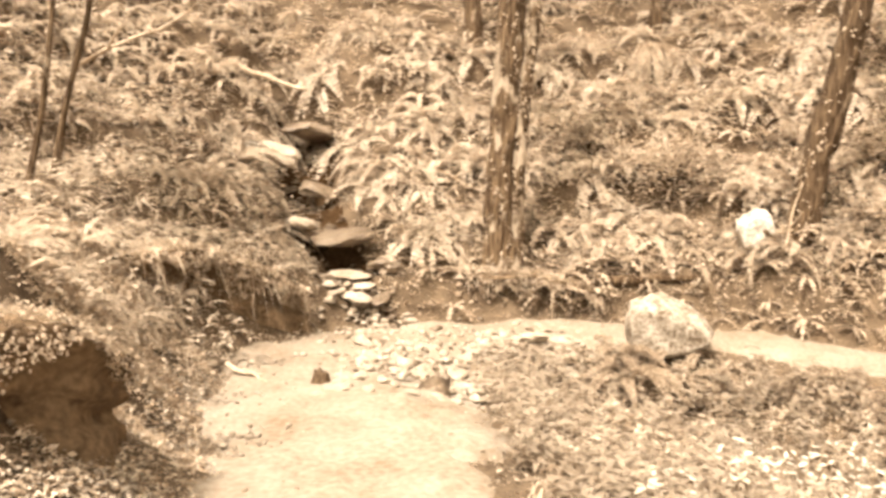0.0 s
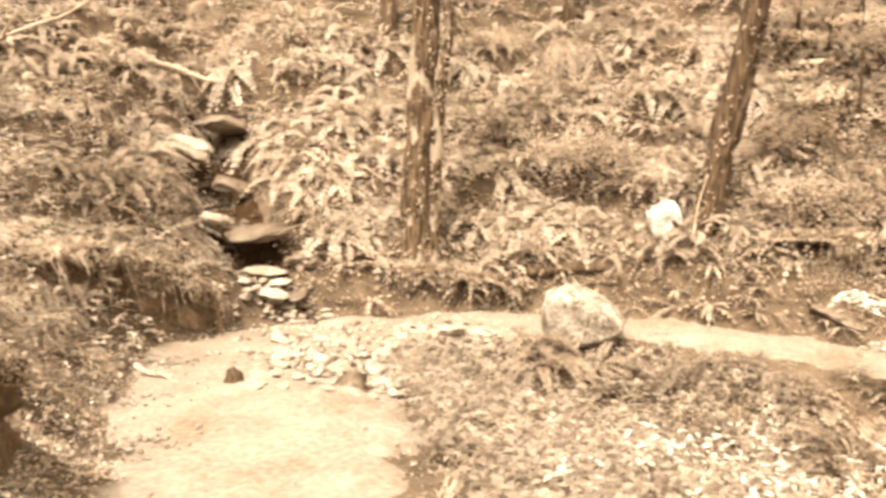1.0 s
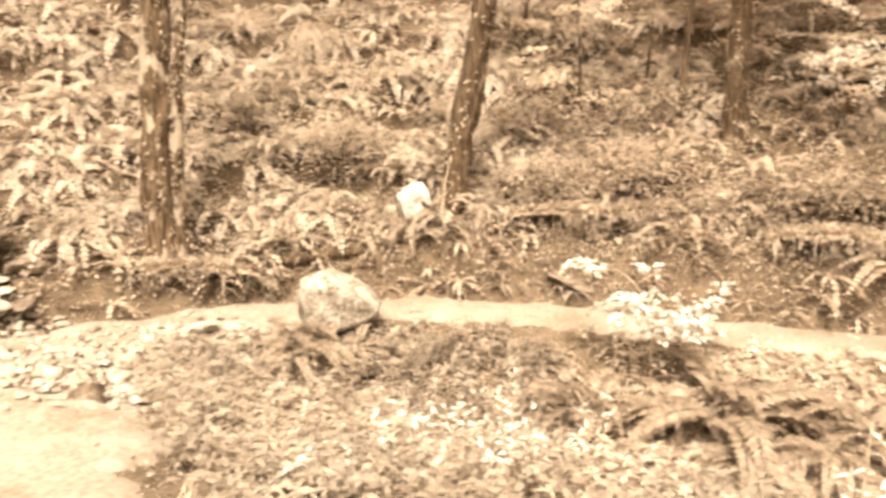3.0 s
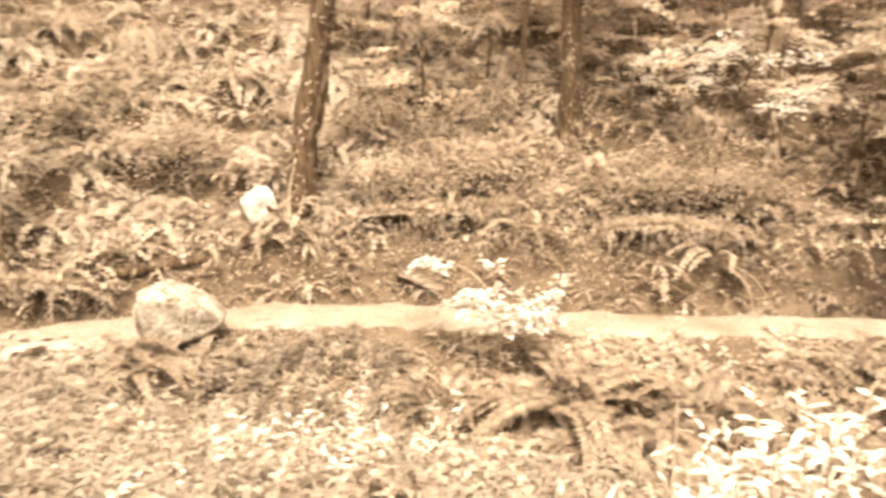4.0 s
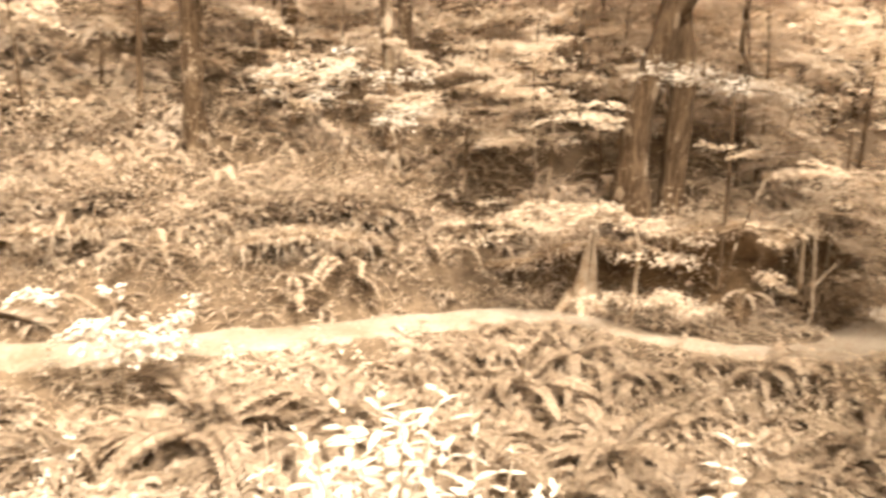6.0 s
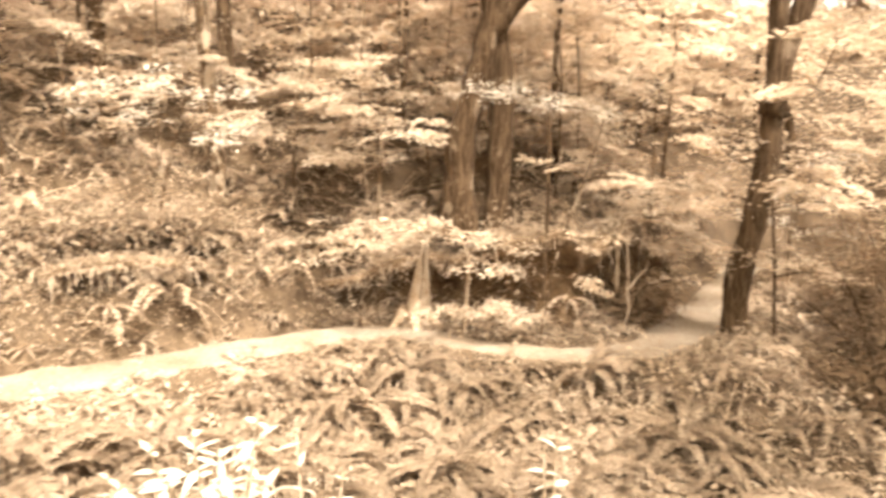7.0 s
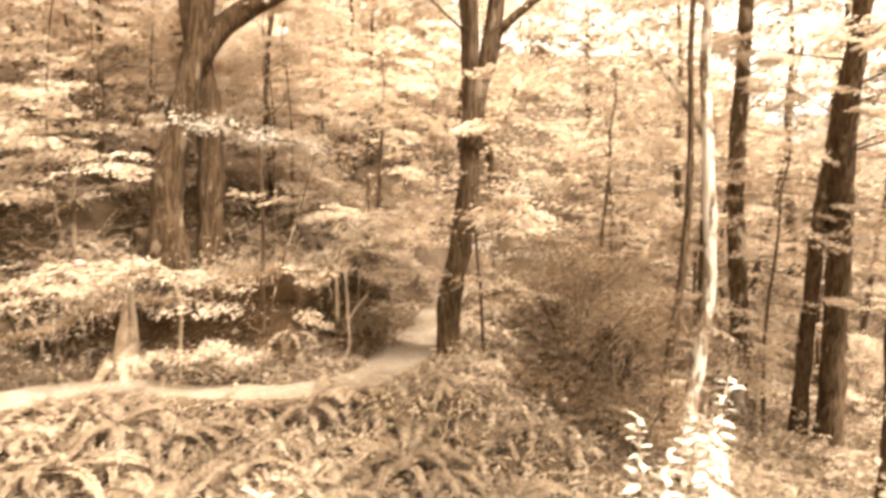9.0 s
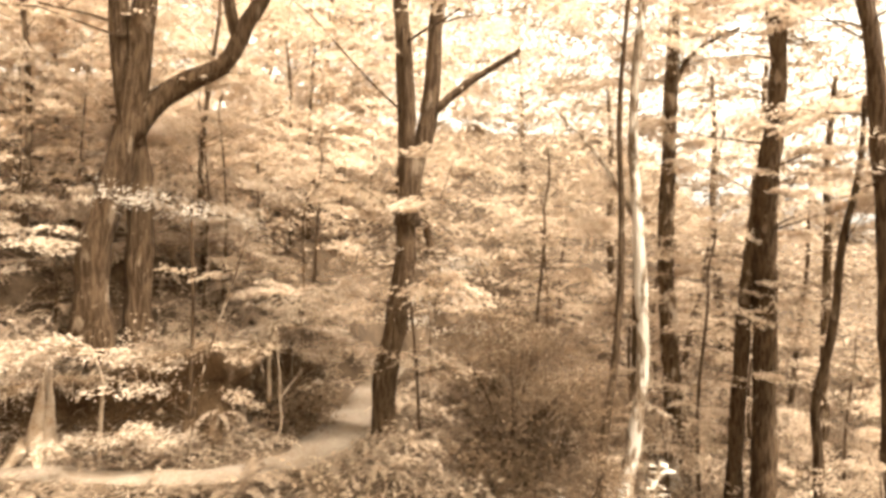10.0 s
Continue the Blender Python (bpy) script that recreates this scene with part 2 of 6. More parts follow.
M_SOIL = surface("forest_soil", toned(0.025, 0.22), toned(0.085, 0.40), 3.0, 0.95, 0.8, 30)
M_TRAIL = surface("trodden_trail", toned(0.095, 0.42), toned(0.195, 0.68), 1.6, 0.95, 0.8, 22)
M_STONE = surface("pale_stone", toned(0.15, 0.45), toned(0.32, 0.74), 5.0, 0.85, 0.7, 35)
M_WET = surface("wet_creek_stone", toned(0.03, 0.15), toned(0.15, 0.5), 4.0, 0.5, 0.7, 30, gloss=0.3)
M_QUARTZ = surface("white_rock", toned(0.12, 0.5), toned(0.5, 0.92), 6.0, 0.8, 0.6, 35)
M_BARK = bark_surface("lichen_bark", toned(0.025, 0.14), toned(0.10, 0.32), toned(0.27, 0.56), 0.35, 4.5)
M_DARKBARK = bark_surface("dark_bark", toned(0.028, 0.16), toned(0.075, 0.29), toned(0.17, 0.48), 0.0, 4.0)
M_PALEBARK = bark_surface("pale_bark", toned(0.08, 0.28), toned(0.24, 0.52), toned(0.58, 0.86), 0.5, 3.0)
M_WOOD = surface("weathered_wood", toned(0.16, 0.34), toned(0.34, 0.64), 7.0, 0.85, 0.8, 40)
# Copy of fern_frond with sunlight put into its lighter colour.
M_FERNLIT = surface("sunlit_fern_frond", toned(0.12, 0.36), toned(0.49, 0.66), 2.5, 0.6, 0, 9, True, 0.45, 0.35, 0.35)
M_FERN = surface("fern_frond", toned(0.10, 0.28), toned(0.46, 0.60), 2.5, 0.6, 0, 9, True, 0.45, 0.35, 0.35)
# Copy of fern_frond for the shaded slope, about as bright.
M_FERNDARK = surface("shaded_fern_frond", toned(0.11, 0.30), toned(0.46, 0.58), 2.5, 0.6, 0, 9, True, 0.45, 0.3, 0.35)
# Darker copy of fern_frond: the hollow's shade is put into the colour.
M_FERNSHADE = surface("hollow_shade_frond", toned(0.07, 0.26), toned(0.34, 0.52), 2.2, 0.6, 0, 9, True, 0.45, 0.3, 0.35)
M_HERB = surface("herb_leaf", toned(0.09, 0.32), toned(0.37, 0.64), 1.8, 0.6, 0, 7, True, 0.45, 0.3, 0.35)
M_TURF = surface("bank_turf", toned(0.16, 0.36), toned(0.40, 0.58), 3.0, 0.8, 0, 12, True, 0.4, 0.2, 0.25)
M_MOSS = surface("mossy_growth", toned(0.10, 0.28), toned(0.48, 0.61), 1.8, 0.7, 0, 7, True, 0.45, 0.2, 0.3)
M_GRASS = surface("bank_grass", toned(0.14, 0.28), toned(0.46, 0.62), 0.9, 0.7, 0, 6, True, 0.35, 0.2, 0.6)
M_LITTER = surface("leaf_litter", toned(0.14, 0.25), toned(0.50, 0.7), 2.0, 0.8, 0, 10, True, 0.15, 0.2, 0.8)
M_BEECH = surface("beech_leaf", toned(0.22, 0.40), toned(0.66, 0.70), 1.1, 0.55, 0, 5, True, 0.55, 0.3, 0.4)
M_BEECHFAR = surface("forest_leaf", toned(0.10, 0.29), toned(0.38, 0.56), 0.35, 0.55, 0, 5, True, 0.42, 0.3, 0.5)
# Copy of beech_leaf with sunlight put into its creamier tone.
M_BEECHLIT = surface("sunlit_beech_leaf", toned(0.27, 0.46), toned(0.58, 0.76), 1.5, 0.5, 0, 8, True, 0.4, 0.35, 0.6)
M_SHRUB = surface("dark_shrub_leaf", toned(0.05, 0.22), toned(0.17, 0.38), 1.6, 0.6, 0, 8, True, 0.35, 0.25, 0.5)
# Near-white leaf colour with strong sunlight painted in.
M_LEAFLIT = surface("sunlit_young_leaf", toned(0.34, 0.7), toned(0.66, 0.92), 4.0, 0.45, 0, 12, True, 0.35, 0.4, 0.6)



# ------------------------------------------------------------ mesh makers
def mesh_of(name, verts, faces, material, smooth_faces=False):
    """A mesh from arrays; the faces all have the same number of corners."""
    verts, faces = np.asarray(verts, np.float32), np.asarray(faces, np.int32)
    me = bpy.data.meshes.new(name)
    me.vertices.add(len(verts))
    me.vertices.foreach_set("co", verts.ravel())
    me.loops.add(faces.size)
    me.loops.foreach_set("vertex_index", faces.ravel())
    me.polygons.add(len(faces))
    me.polygons.foreach_set("loop_start", np.arange(0, faces.size, faces.shape[1], dtype=np.int32))
    me.update(calc_edges=True)
    if smooth_faces:
        me.polygons.foreach_set("use_smooth", np.ones(len(faces), bool))
    me.materials.append(material)
    return me


def part(name, data, parent=None, label="", m=None):
    """Links a mesh as one object, under a thing where one is given."""
    ob = new(name, data)
    if parent is not None:
        ob.parent = parent
    if m is not None:
        ob.matrix_basis = m
    if label:
        ob["label"] = label
    return ob


def unit(v):
    return v / np.maximum(np.linalg.norm(v, axis=-1, keepdims=True), 1e-9)


def leaf_quads(pos, along, normal, length, width, fold=0.25):
    """Folded rhombic leaves: base, right, tip, left."""
    along = unit(along)
    side = unit(np.cross(along, normal))
    up = np.cross(side, along)
    length, width = np.broadcast_to(length, len(pos))[:, None], np.broadcast_to(width, len(pos))[:, None]
    mid = pos + along * length * 0.45
    verts = np.stack([pos, mid + side * width / 2 + up * width * fold, pos + along * length - up * length * 0.12, mid - side * width / 2 + up * width * fold], 1)
    return verts.reshape(-1, 3), np.arange(4 * len(pos)).reshape(-1, 4)


def blade_quads(pos, along, length, width, droop, segs=2):
    """Narrow blades that bend down towards the tip."""
    along = unit(along)
    side = unit(np.cross(along, np.array([0, 0, 1.0]) + 1e-3 * along))
    n = len(pos)
    length, width, droop = (np.broadcast_to(a, n)[:, None] for a in (length, width, droop))
    rows = []
    for k in range(segs + 1):
        f = k / segs
        c = pos + along * length * f - np.array([0, 0, 1.0]) * droop * length * f * f
        w = width * (1 - f) ** 0.7 * 0.5 + 0.0006
        rows += [c - side * w, c + side * w]
    verts = np.stack(rows, 1).reshape(-1, 3)
    base = np.arange(n)[:, None] * (2 * (segs + 1))
    faces = np.concatenate([base + np.array([2 * k, 2 * k + 1, 2 * k + 3, 2 * k + 2]) for k in range(segs)])
    return verts, faces


def gather(*pieces):
    verts, faces, k = [], [], 0
    for v, f in pieces:
        verts.append(v)
        faces.append(f + k)
        k += len(v)
    return np.concatenate(verts), np.concatenate(faces)


def tube(points, radii, sides=10, rough=0.0, seed=0, step=0.25):
    """A round, uneven stem along points; its ends are closed to a point."""
    p = np.array(points, float)
    r = np.array(radii, float) if np.ndim(radii) else np.full(len(p), radii)
    if len(p) > 2:
        for _ in range(2):
            a = np.concatenate([p, r[:, None]], 1)
            a = np.concatenate([a[:1], np.stack([0.75 * a[:-1] + 0.25 * a[1:], 0.25 * a[:-1] + 0.75 * a[1:]], 1).reshape(-1, 4), a[-1:]])
            p, r = a[:, :3], a[:, 3]
    s = np.concatenate([[0], np.cumsum(np.linalg.norm(np.diff(p, axis=0), axis=1))])
    at = np.linspace(0, s[-1], max(3, int(s[-1] / step) + 2))
    p = np.stack([np.interp(at, s, p[:, k]) for k in range(3)], 1)
    r = np.interp(at, s, r)
    t = unit(np.gradient(p, axis=0))
    ref = np.array([0.0, 0, 1]) if abs(t[0, 2]) < 0.8 else np.array([1.0, 0, 0])
    a = unit(np.cross(t, ref))
    b = np.cross(t, a)
    ang = np.linspace(0, 2 * np.pi, sides, endpoint=False)
    bump = 1 + rough * (hash_noise(at[:, None] * 3 + seed * 7.3, np.cos(ang)[None] * 2 + np.sin(ang)[None] * 3.1, 0.8, seed) + 0.6 * hash_noise(at[:, None] * 0.8, ang[None] * 1.7 + seed, 0.6, seed + 3))
    ring = p[:, None] + (r[:, None] * bump)[..., None] * (np.cos(ang)[None, :, None] * a[:, None] + np.sin(ang)[None, :, None] * b[:, None])
    n = len(p)
    verts = np.concatenate([ring.reshape(-1, 3), p[:1] - t[:1] * r[0] * 0.2, p[-1:] + t[-1:] * r[-1] * 0.3])
    i, j = np.meshgrid(np.arange(n - 1), np.arange(sides), indexing="ij")
    q = np.stack([i * sides + j, i * sides + (j + 1) % sides, (i + 1) * sides + (j + 1) % sides, (i + 1) * sides + j], -1).reshape(-1, 4)
    k = np.arange(sides)
    lo = np.stack([np.full(sides, n * sides), (k + 1) % sides, k, k], -1)[:, [0, 1, 2]]
    hi = np.stack([np.full(sides, n * sides + 1), (n - 1) * sides + k, (n - 1) * sides + (k + 1) % sides], -1)
    tri = np.concatenate([q[:, [0, 1, 2]], q[:, [0, 2, 3]], lo, hi])
    return verts, tri


def rock_mesh(name, size, seed, material, rough=0.22, cuts=9, level=3):
    """A boulder: a ball cut by random planes, then roughened."""
    rng = np.random.default_rng(seed)
    bm = bmesh.new()
    bmesh.ops.create_icosphere(bm, subdivisions=level, radius=1.0)
    v = np.array([q.co for q in bm.verts])
    for _ in range(cuts):
        n = unit(rng.normal(size=3))
        d = rng.uniform(0.55, 0.85)
        over = np.clip(v @ n - d, 0, None)
        v = v - over[:, None] * n * 0.92
    nz = np.array([noise.noise(Vector(q * 2.3 + seed)) + 0.5 * noise.noise(Vector(q * 6.1 + seed)) for q in v])
    v = v * (1 + rough * 0.5 * nz)[:, None] * np.array(size)
    for q, c in zip(bm.verts, v):
        q.co = c
    if level > 3:
        for face in bm.faces:
            face.smooth = True
    me = bpy.data.meshes.new(name)
    bm.to_mesh(me)
    bm.free()
    me.materials.append(material)
    return me


# ------------------------------------------------------------ ground and trail
def ground_sheet():
    x, y = np.meshgrid(GX, GY)
    verts = np.stack([x, y, GZ], -1).reshape(-1, 3)
    w, h = len(GX), len(GY)
    i, j = np.meshgrid(np.arange(w - 1), np.arange(h - 1))
    a = (j * w + i).ravel()
    return mesh_of("ground", verts, np.stack([a, a + 1, a + w + 1, a + w], -1), M_SOIL, True)


tagged(part("ground", ground_sheet()), "brown forest soil on a steep gully side", "ground", kind="structure")


def trail_strip():
    rows = resample(TRAIL, 0.12)
    rows = rows[rows[:, 0] < 18.5]
    way = unit(np.gradient(rows[:, :2], axis=0))
    across = np.stack([-way[:, 1], way[:, 0]], 1)
    f = np.linspace(-1, 1, 21)
    edge_l = 1 + 0.22 * hash_noise(np.arange(len(rows)) * 0.12, 0, 0.5, 21) + 0.12 * hash_noise(np.arange(len(rows)) * 0.12, 0, 0.2, 22)
    edge_r = 1 + 0.22 * hash_noise(np.arange(len(rows)) * 0.12, 0, 0.5, 23) + 0.12 * hash_noise(np.arange(len(rows)) * 0.12, 0, 0.2, 24)
    reach = np.where(f[None] > 0, edge_l[:, None], edge_r[:, None]) * rows[:, 3:4] * f[None]
    xy = rows[:, None, :2] + across[:, None] * reach[..., None]
    z = ground_z(xy[..., 0], xy[..., 1]) + 0.03 - 0.07 * np.abs(f[None]) ** 8
    z = z + 0.012 * hash_noise(xy[..., 0], xy[..., 1], 0.22, 5) + 0.006 * hash_noise(xy[..., 0], xy[..., 1], 0.08, 6)
    verts = np.concatenate([xy, z[..., None]], -1).reshape(-1, 3)
    w = len(f)
    i, j = np.meshgrid(np.arange(w - 1), np.arange(len(rows) - 1))
    a = (j * w + i).ravel()
    return mesh_of("trail", verts, np.stack([a, a + w, a + w + 1, a + 1], -1)[:, ::-1], M_TRAIL, True)


tagged(part("trail", trail_strip()), "pale trodden earth footpath across the gully head", "path", kind="structure")


# Wet mud, its colour darkened further for the shade in the creek's hollow.
M_SHADEBED = surface("wet_shaded_mud", toned(0.010, 0.08), toned(0.035, 0.2), 3.0, 1.0, 0.8, 25, gloss=0.02)


def creek_strip():
    y = np.arange(8.95, 12.6, 0.12)
    x = np.interp(y, CREEK[:, 1], CREEK[:, 0])
    f = np.linspace(-1, 1, 11)
    wide = 0.56 + 0.16 * hash_noise(y, 0, 0.6, 31)
    px, py = x[:, None] + wide[:, None] * f[None], y[:, None] + 0 * f[None]
    z = ground_z(px, py) + 0.03 - 0.09 * np.abs(f[None]) ** 6 + 0.03 * hash_noise(px, py, 0.15, 32)
    verts = np.stack([px, py, z], -1).reshape(-1, 3)
    i, j = np.meshgrid(np.arange(10), np.arange(len(y) - 1))
    a = (j * 11 + i).ravel()
    return mesh_of("creek_bed", verts, np.stack([a, a + 1, a + 12, a + 11], -1), M_SHADEBED, True)


tagged(part("creek_bed", creek_strip()), "wet mud of the small creek, darkened with its hollow's shade", "creek bed", kind="structure")


def gravel_patch(cx, cy, rx, ry, seed):
    """Pale gravel spread inside the bend of the path."""
    r, a = np.meshgrid(np.linspace(0, 1, 16), np.linspace(0, 2 * np.pi, 60, endpoint=False))
    edge = 1 + 0.18 * hash_noise(np.cos(a) * 2, np.sin(a) * 2, 0.5, seed) + 0.1 * hash_noise(np.cos(a) * 2, np.sin(a) * 2, 0.2, seed + 1)
    x, y = cx + rx * r * edge * np.cos(a), cy + ry * r * edge * np.sin(a)
    z = ground_z(x, y) + 0.022 - 0.08 * r ** 8 + 0.02 * hash_noise(x, y, 0.12, 43) + 0.012 * hash_noise(x, y, 0.05, 44)
    verts = np.stack([x, y, z], -1).reshape(-1, 3)
    i, j = np.meshgrid(np.arange(15), np.arange(60))
    i, j = i.ravel(), j.ravel()
    n = (j + 1) % 60
    return mesh_of("gravel", verts, np.stack([j * 16 + i, j * 16 + i + 1, n * 16 + i + 1, n * 16 + i], -1), M_TRAIL, True)


for patch_row in ((0.25, 7.45, 1.5, 1.15, 41), (-0.25, 5.75, 0.75, 1.0, 45), (0.05, 4.6, 0.5, 0.8, 47)):
    tagged(part("gravel", gravel_patch(*patch_row)), "pale gravel spread inside the path's bend", "gravel", kind="structure")


def scatter(n, x0, x1, y0, y1, clear=0.0, side=0, seed=0, gap=1.1):
    """Random places on the ground off the trail; side 1 uphill, -1 downhill, 0 both."""
    rng = np.random.default_rng(seed)
    x, y = rng.uniform(x0, x1, n), rng.uniform(y0, y1, n)
    d, k = trail_place(x, y)
    ok = np.abs(d) > LINE[k, 3] * 0.95 + clear
    if side:
        ok &= d * side > 0
    ok &= np.hypot(x - np.clip(x, 0, 0.85), y + 0.3 * np.clip(x, 0, 0.85)) > gap
    x, y, d = x[ok], y[ok], d[ok]
    return np.stack([x, y, ground_z(x, y)], 1), np.abs(d) - LINE[k[ok], 3]


def ground_normal(p):
    e = 0.1
    dx = ground_z(p[:, 0] + e, p[:, 1]) - ground_z(p[:, 0] - e, p[:, 1])
    dy = ground_z(p[:, 0], p[:, 1] + e) - ground_z(p[:, 0], p[:, 1] - e)
    return unit(np.stack([-dx, -dy, np.full(len(p), 2 * e)], 1))


def in_creek(p, wide):
    return (creek_distance(p[:, 0], p[:, 1])[0] < wide * 1.25) & (p[:, 1] < 12.3)


# ------------------------------------------------------------ trees
def spray_leaves(centre, out, reach, count, rng, size, thin=0.05, droop=0.12):
    """A flat fan of small leaves along a twig that reaches out from centre."""
    out = unit(np.asarray(out, float))
    side = unit(np.cross(out, [0, 0, 1.0]))
    u = rng.beta(1.4, 1.2, count)
    w = rng.normal(0, 0.30, count) * (0.35 + 0.65 * np.sin(np.pi * np.clip(u, 0.05, 0.95)))
    pos = centre + reach * (u[:, None] * out + w[:, None] * side) + np.array([0, 0, 1.0]) * (rng.normal(0, thin, count) - droop * reach * u * u)[:, None]
    along = out + side * np.sign(w)[:, None] * rng.uniform(0.3, 1.4, (count, 1)) + rng.normal(0, 0.2, (count, 3)) * [1, 1, 0.5]
    normal = np.array([0, 0, 1.0]) + rng.normal(0, 0.2, (count, 3))
    ln = size * rng.uniform(0.7, 1.3, count)
    return leaf_quads(pos, along, normal, ln, ln * 0.62)


def grow_limb(start, out, length, rise, rng, r):
    """Points of a wavering limb."""
    n = 5
    out = unit(np.asarray(out, float))
    pts = [np.asarray(start, float)]
    for k in range(1, n + 1):
        f = k / n
        pts.append(pts[0] + out * length * f + np.array([0, 0, rise * f * (1 - 0.35 * f)]) + rng.normal(0, 0.07 * length, 3) * f)
    return pts, np.linspace(r, r * 0.25, n + 1)


def tree_at(name, label, stems, bark, limbs=(), crown_from=4.0, crown_limbs=8, reach=2.0, sprays=4, leaf=0.08, leaves=90, foliage=None, seed=0, top=10.0, category="tree", moss=0):
    """A tree. stems: lists of (points, radius at the base); each grows on past its last point to the top. limbs: further lists of bare limbs."""
    rng = np.random.default_rng(seed)
    base = Vector(stems[0][0][0])
    o = np.array(base)
    root = new(name)
    root.location = base
    tagged(root, label, category)
    green = []
    for k, (pts, r) in enumerate(stems):
        p = [np.array(q, float) for q in pts]
        p[0] = p[0] - np.array([0, 0, 0.35])
        if top > p[-1][2]:
            d = unit(p[-1] - p[-2]) * 0.5 + np.array([0, 0, 0.6])
            d /= d[2]
            h = top - p[-1][2]
            p += [p[-1] + d * h * f + rng.normal(0, 0.06, 3) * [1, 1, 0] for f in (0.33, 0.66, 1.0)]
        if np.linalg.norm(p[1] - p[0]) > 0.95:
            p.insert(1, p[0] + unit(p[1] - p[0]) * 0.75)
        low, high = p[0][2], p[-1][2]
        rad = [r * (1.0 - 0.62 * (q[2] - low) / max(high - low, 0.1)) for q in p]
        rad[0] *= 1.45
        v, f = tube(np.array(p) - o, rad, 16, 0.2, seed + k, 0.18)
        trunk = part("trunk", mesh_of("trunk", v, f, bark, True), root)
        if moss:
            cut = rng.beta(1.0, 1.8, moss) * (len(p) - 1.01)
            i = cut.astype(int)
            u = (cut - i)[:, None]
            q = np.array(p)
            ang = rng.uniform(0, 2 * np.pi, moss)
            side = np.stack([np.cos(ang), np.sin(ang), np.zeros(moss)], 1)
            at = q[i] * (1 - u) + q[i + 1] * u - o
            keep = hash_noise(ang * 0.9 + seed, at[:, 2], 0.35, seed) > -0.05
            rr = (np.array(rad)[i] * (1 - u[:, 0]) + np.array(rad)[i + 1] * u[:, 0]) * 0.97
            tuft = leaf_quads((at + side * rr[:, None])[keep], (side * 0.6 + np.array([0, 0, -0.7]) + rng.normal(0, 0.5, (moss, 3)))[keep], (side + rng.normal(0, 0.4, (moss, 3)))[keep], rng.uniform(0.03, 0.09, moss)[keep], rng.uniform(0.02, 0.04, moss)[keep])
            part("moss", mesh_of("moss", *tuft, M_MOSS), trunk, "shaggy moss on the bark")["kind"] = "stuff"
        count = crown_limbs if k == 0 else crown_limbs // 2
        for j in range(count):
            z = rng.uniform(crown_from, max(high - 0.3, crown_from + 0.5)) if high > crown_from else high
            zs = np.array([q[2] for q in p])
            at = np.array([np.interp(z, zs, np.array(p)[:, a]) for a in range(3)])
            ang = rng.uniform(0, 2 * np.pi)
            pts2, r2 = grow_limb(at, [math.cos(ang), math.sin(ang), 0], reach * rng.uniform(0.5, 1.2), rng.uniform(-0.1, 1.5), rng, min(r * 0.12, 0.022))
            v, f = tube(np.array(pts2) - o, r2, 5, 0.1, seed + j, 0.45)
            part("limb", mesh_of("limb", v, f, bark, True), root)
            for s in range(sprays):
                c = pts2[rng.integers(2, len(pts2))]
                a2 = ang + rng.normal(0, 0.8)
                green.append(spray_leaves(c - o, [math.cos(a2), math.sin(a2), rng.uniform(-0.38, 0.24)], rng.uniform(0.42, 0.95), leaves, rng, leaf, 0.025))
    for pts, r in limbs:
        rad = np.linspace(r, r * 0.55, len(pts))
        v, f = tube(np.array(pts, float) - o, rad, 8, 0.12, seed + 9)
        part("limb", mesh_of("limb", v, f, bark, True), root)
    if green:
        v, f = gather(*green)
        part("crown", mesh_of("crown", v, f, foliage or M_BEECH), root, "flat layered sprays of small leaves")
    return root


tree_at("tree", "mossy twin-stemmed tree trunk with blotched lichen bark above the path",
        [([(0.75, 9.72, -0.40), (0.72, 9.72, 0.54), (0.76, 9.72, 1.60), (0.83, 9.71, 2.61)], 0.20),
         ([(0.93, 9.70, -0.30), (0.94, 9.65, 1.25), (1.06, 9.64, 2.27), (1.12, 9.63, 2.93)], 0.085)], M_BARK, crown_from=5.5, crown_limbs=5, seed=1, top=9.5, moss=1500)
tree_at("tree", "dark leaning tree trunk with pale lichen spots beside a white rock",
        [([(4.43, 9.63, -0.02), (4.57, 9.56, 0.91), (4.68, 9.51, 1.60), (4.78, 9.46, 2.26), (4.89, 9.40, 2.90)], 0.19)], M_DARKBARK, crown_from=5.5, crown_limbs=5, seed=2, top=9.5, moss=700)
tree_at("sapling", "thin bare sapling leaning over the grassy bank", [([(-3.84, 6.91, 0.90), (-3.59, 7.04, 1.60), (-3.44, 7.11, 2.58)], 0.03)], M_DARKBARK, crown_from=3.6, crown_limbs=4, reach=0.9, seed=3, top=4.8)
tree_at("sapling", "thin bare sapling leaning over the grassy bank", [([(-3.97, 7.74, 0.99), (-3.73, 7.86, 1.82), (-3.47, 7.98, 2.70)], 0.036)], M_DARKBARK, crown_from=3.8, crown_limbs=4, reach=0.9, seed=4, top=5.0)
for at, r, s in (((0.57, 14.29, 2.74), 0.16, 5), ((3.84, 14.40, 3.15), 0.10, 6), ((-0.6, 15.6, 3.5), 0.12, 35), ((6.4, 14.2, 3.4), 0.13, 36)):
    tree_at("tree", "slim dark tree standing high on the ferny slope", [([at, (at[0] - 0.06, at[1], at[2] + 0.9)], r)], M_DARKBARK, crown_from=6.0, seed=s, top=11.0)
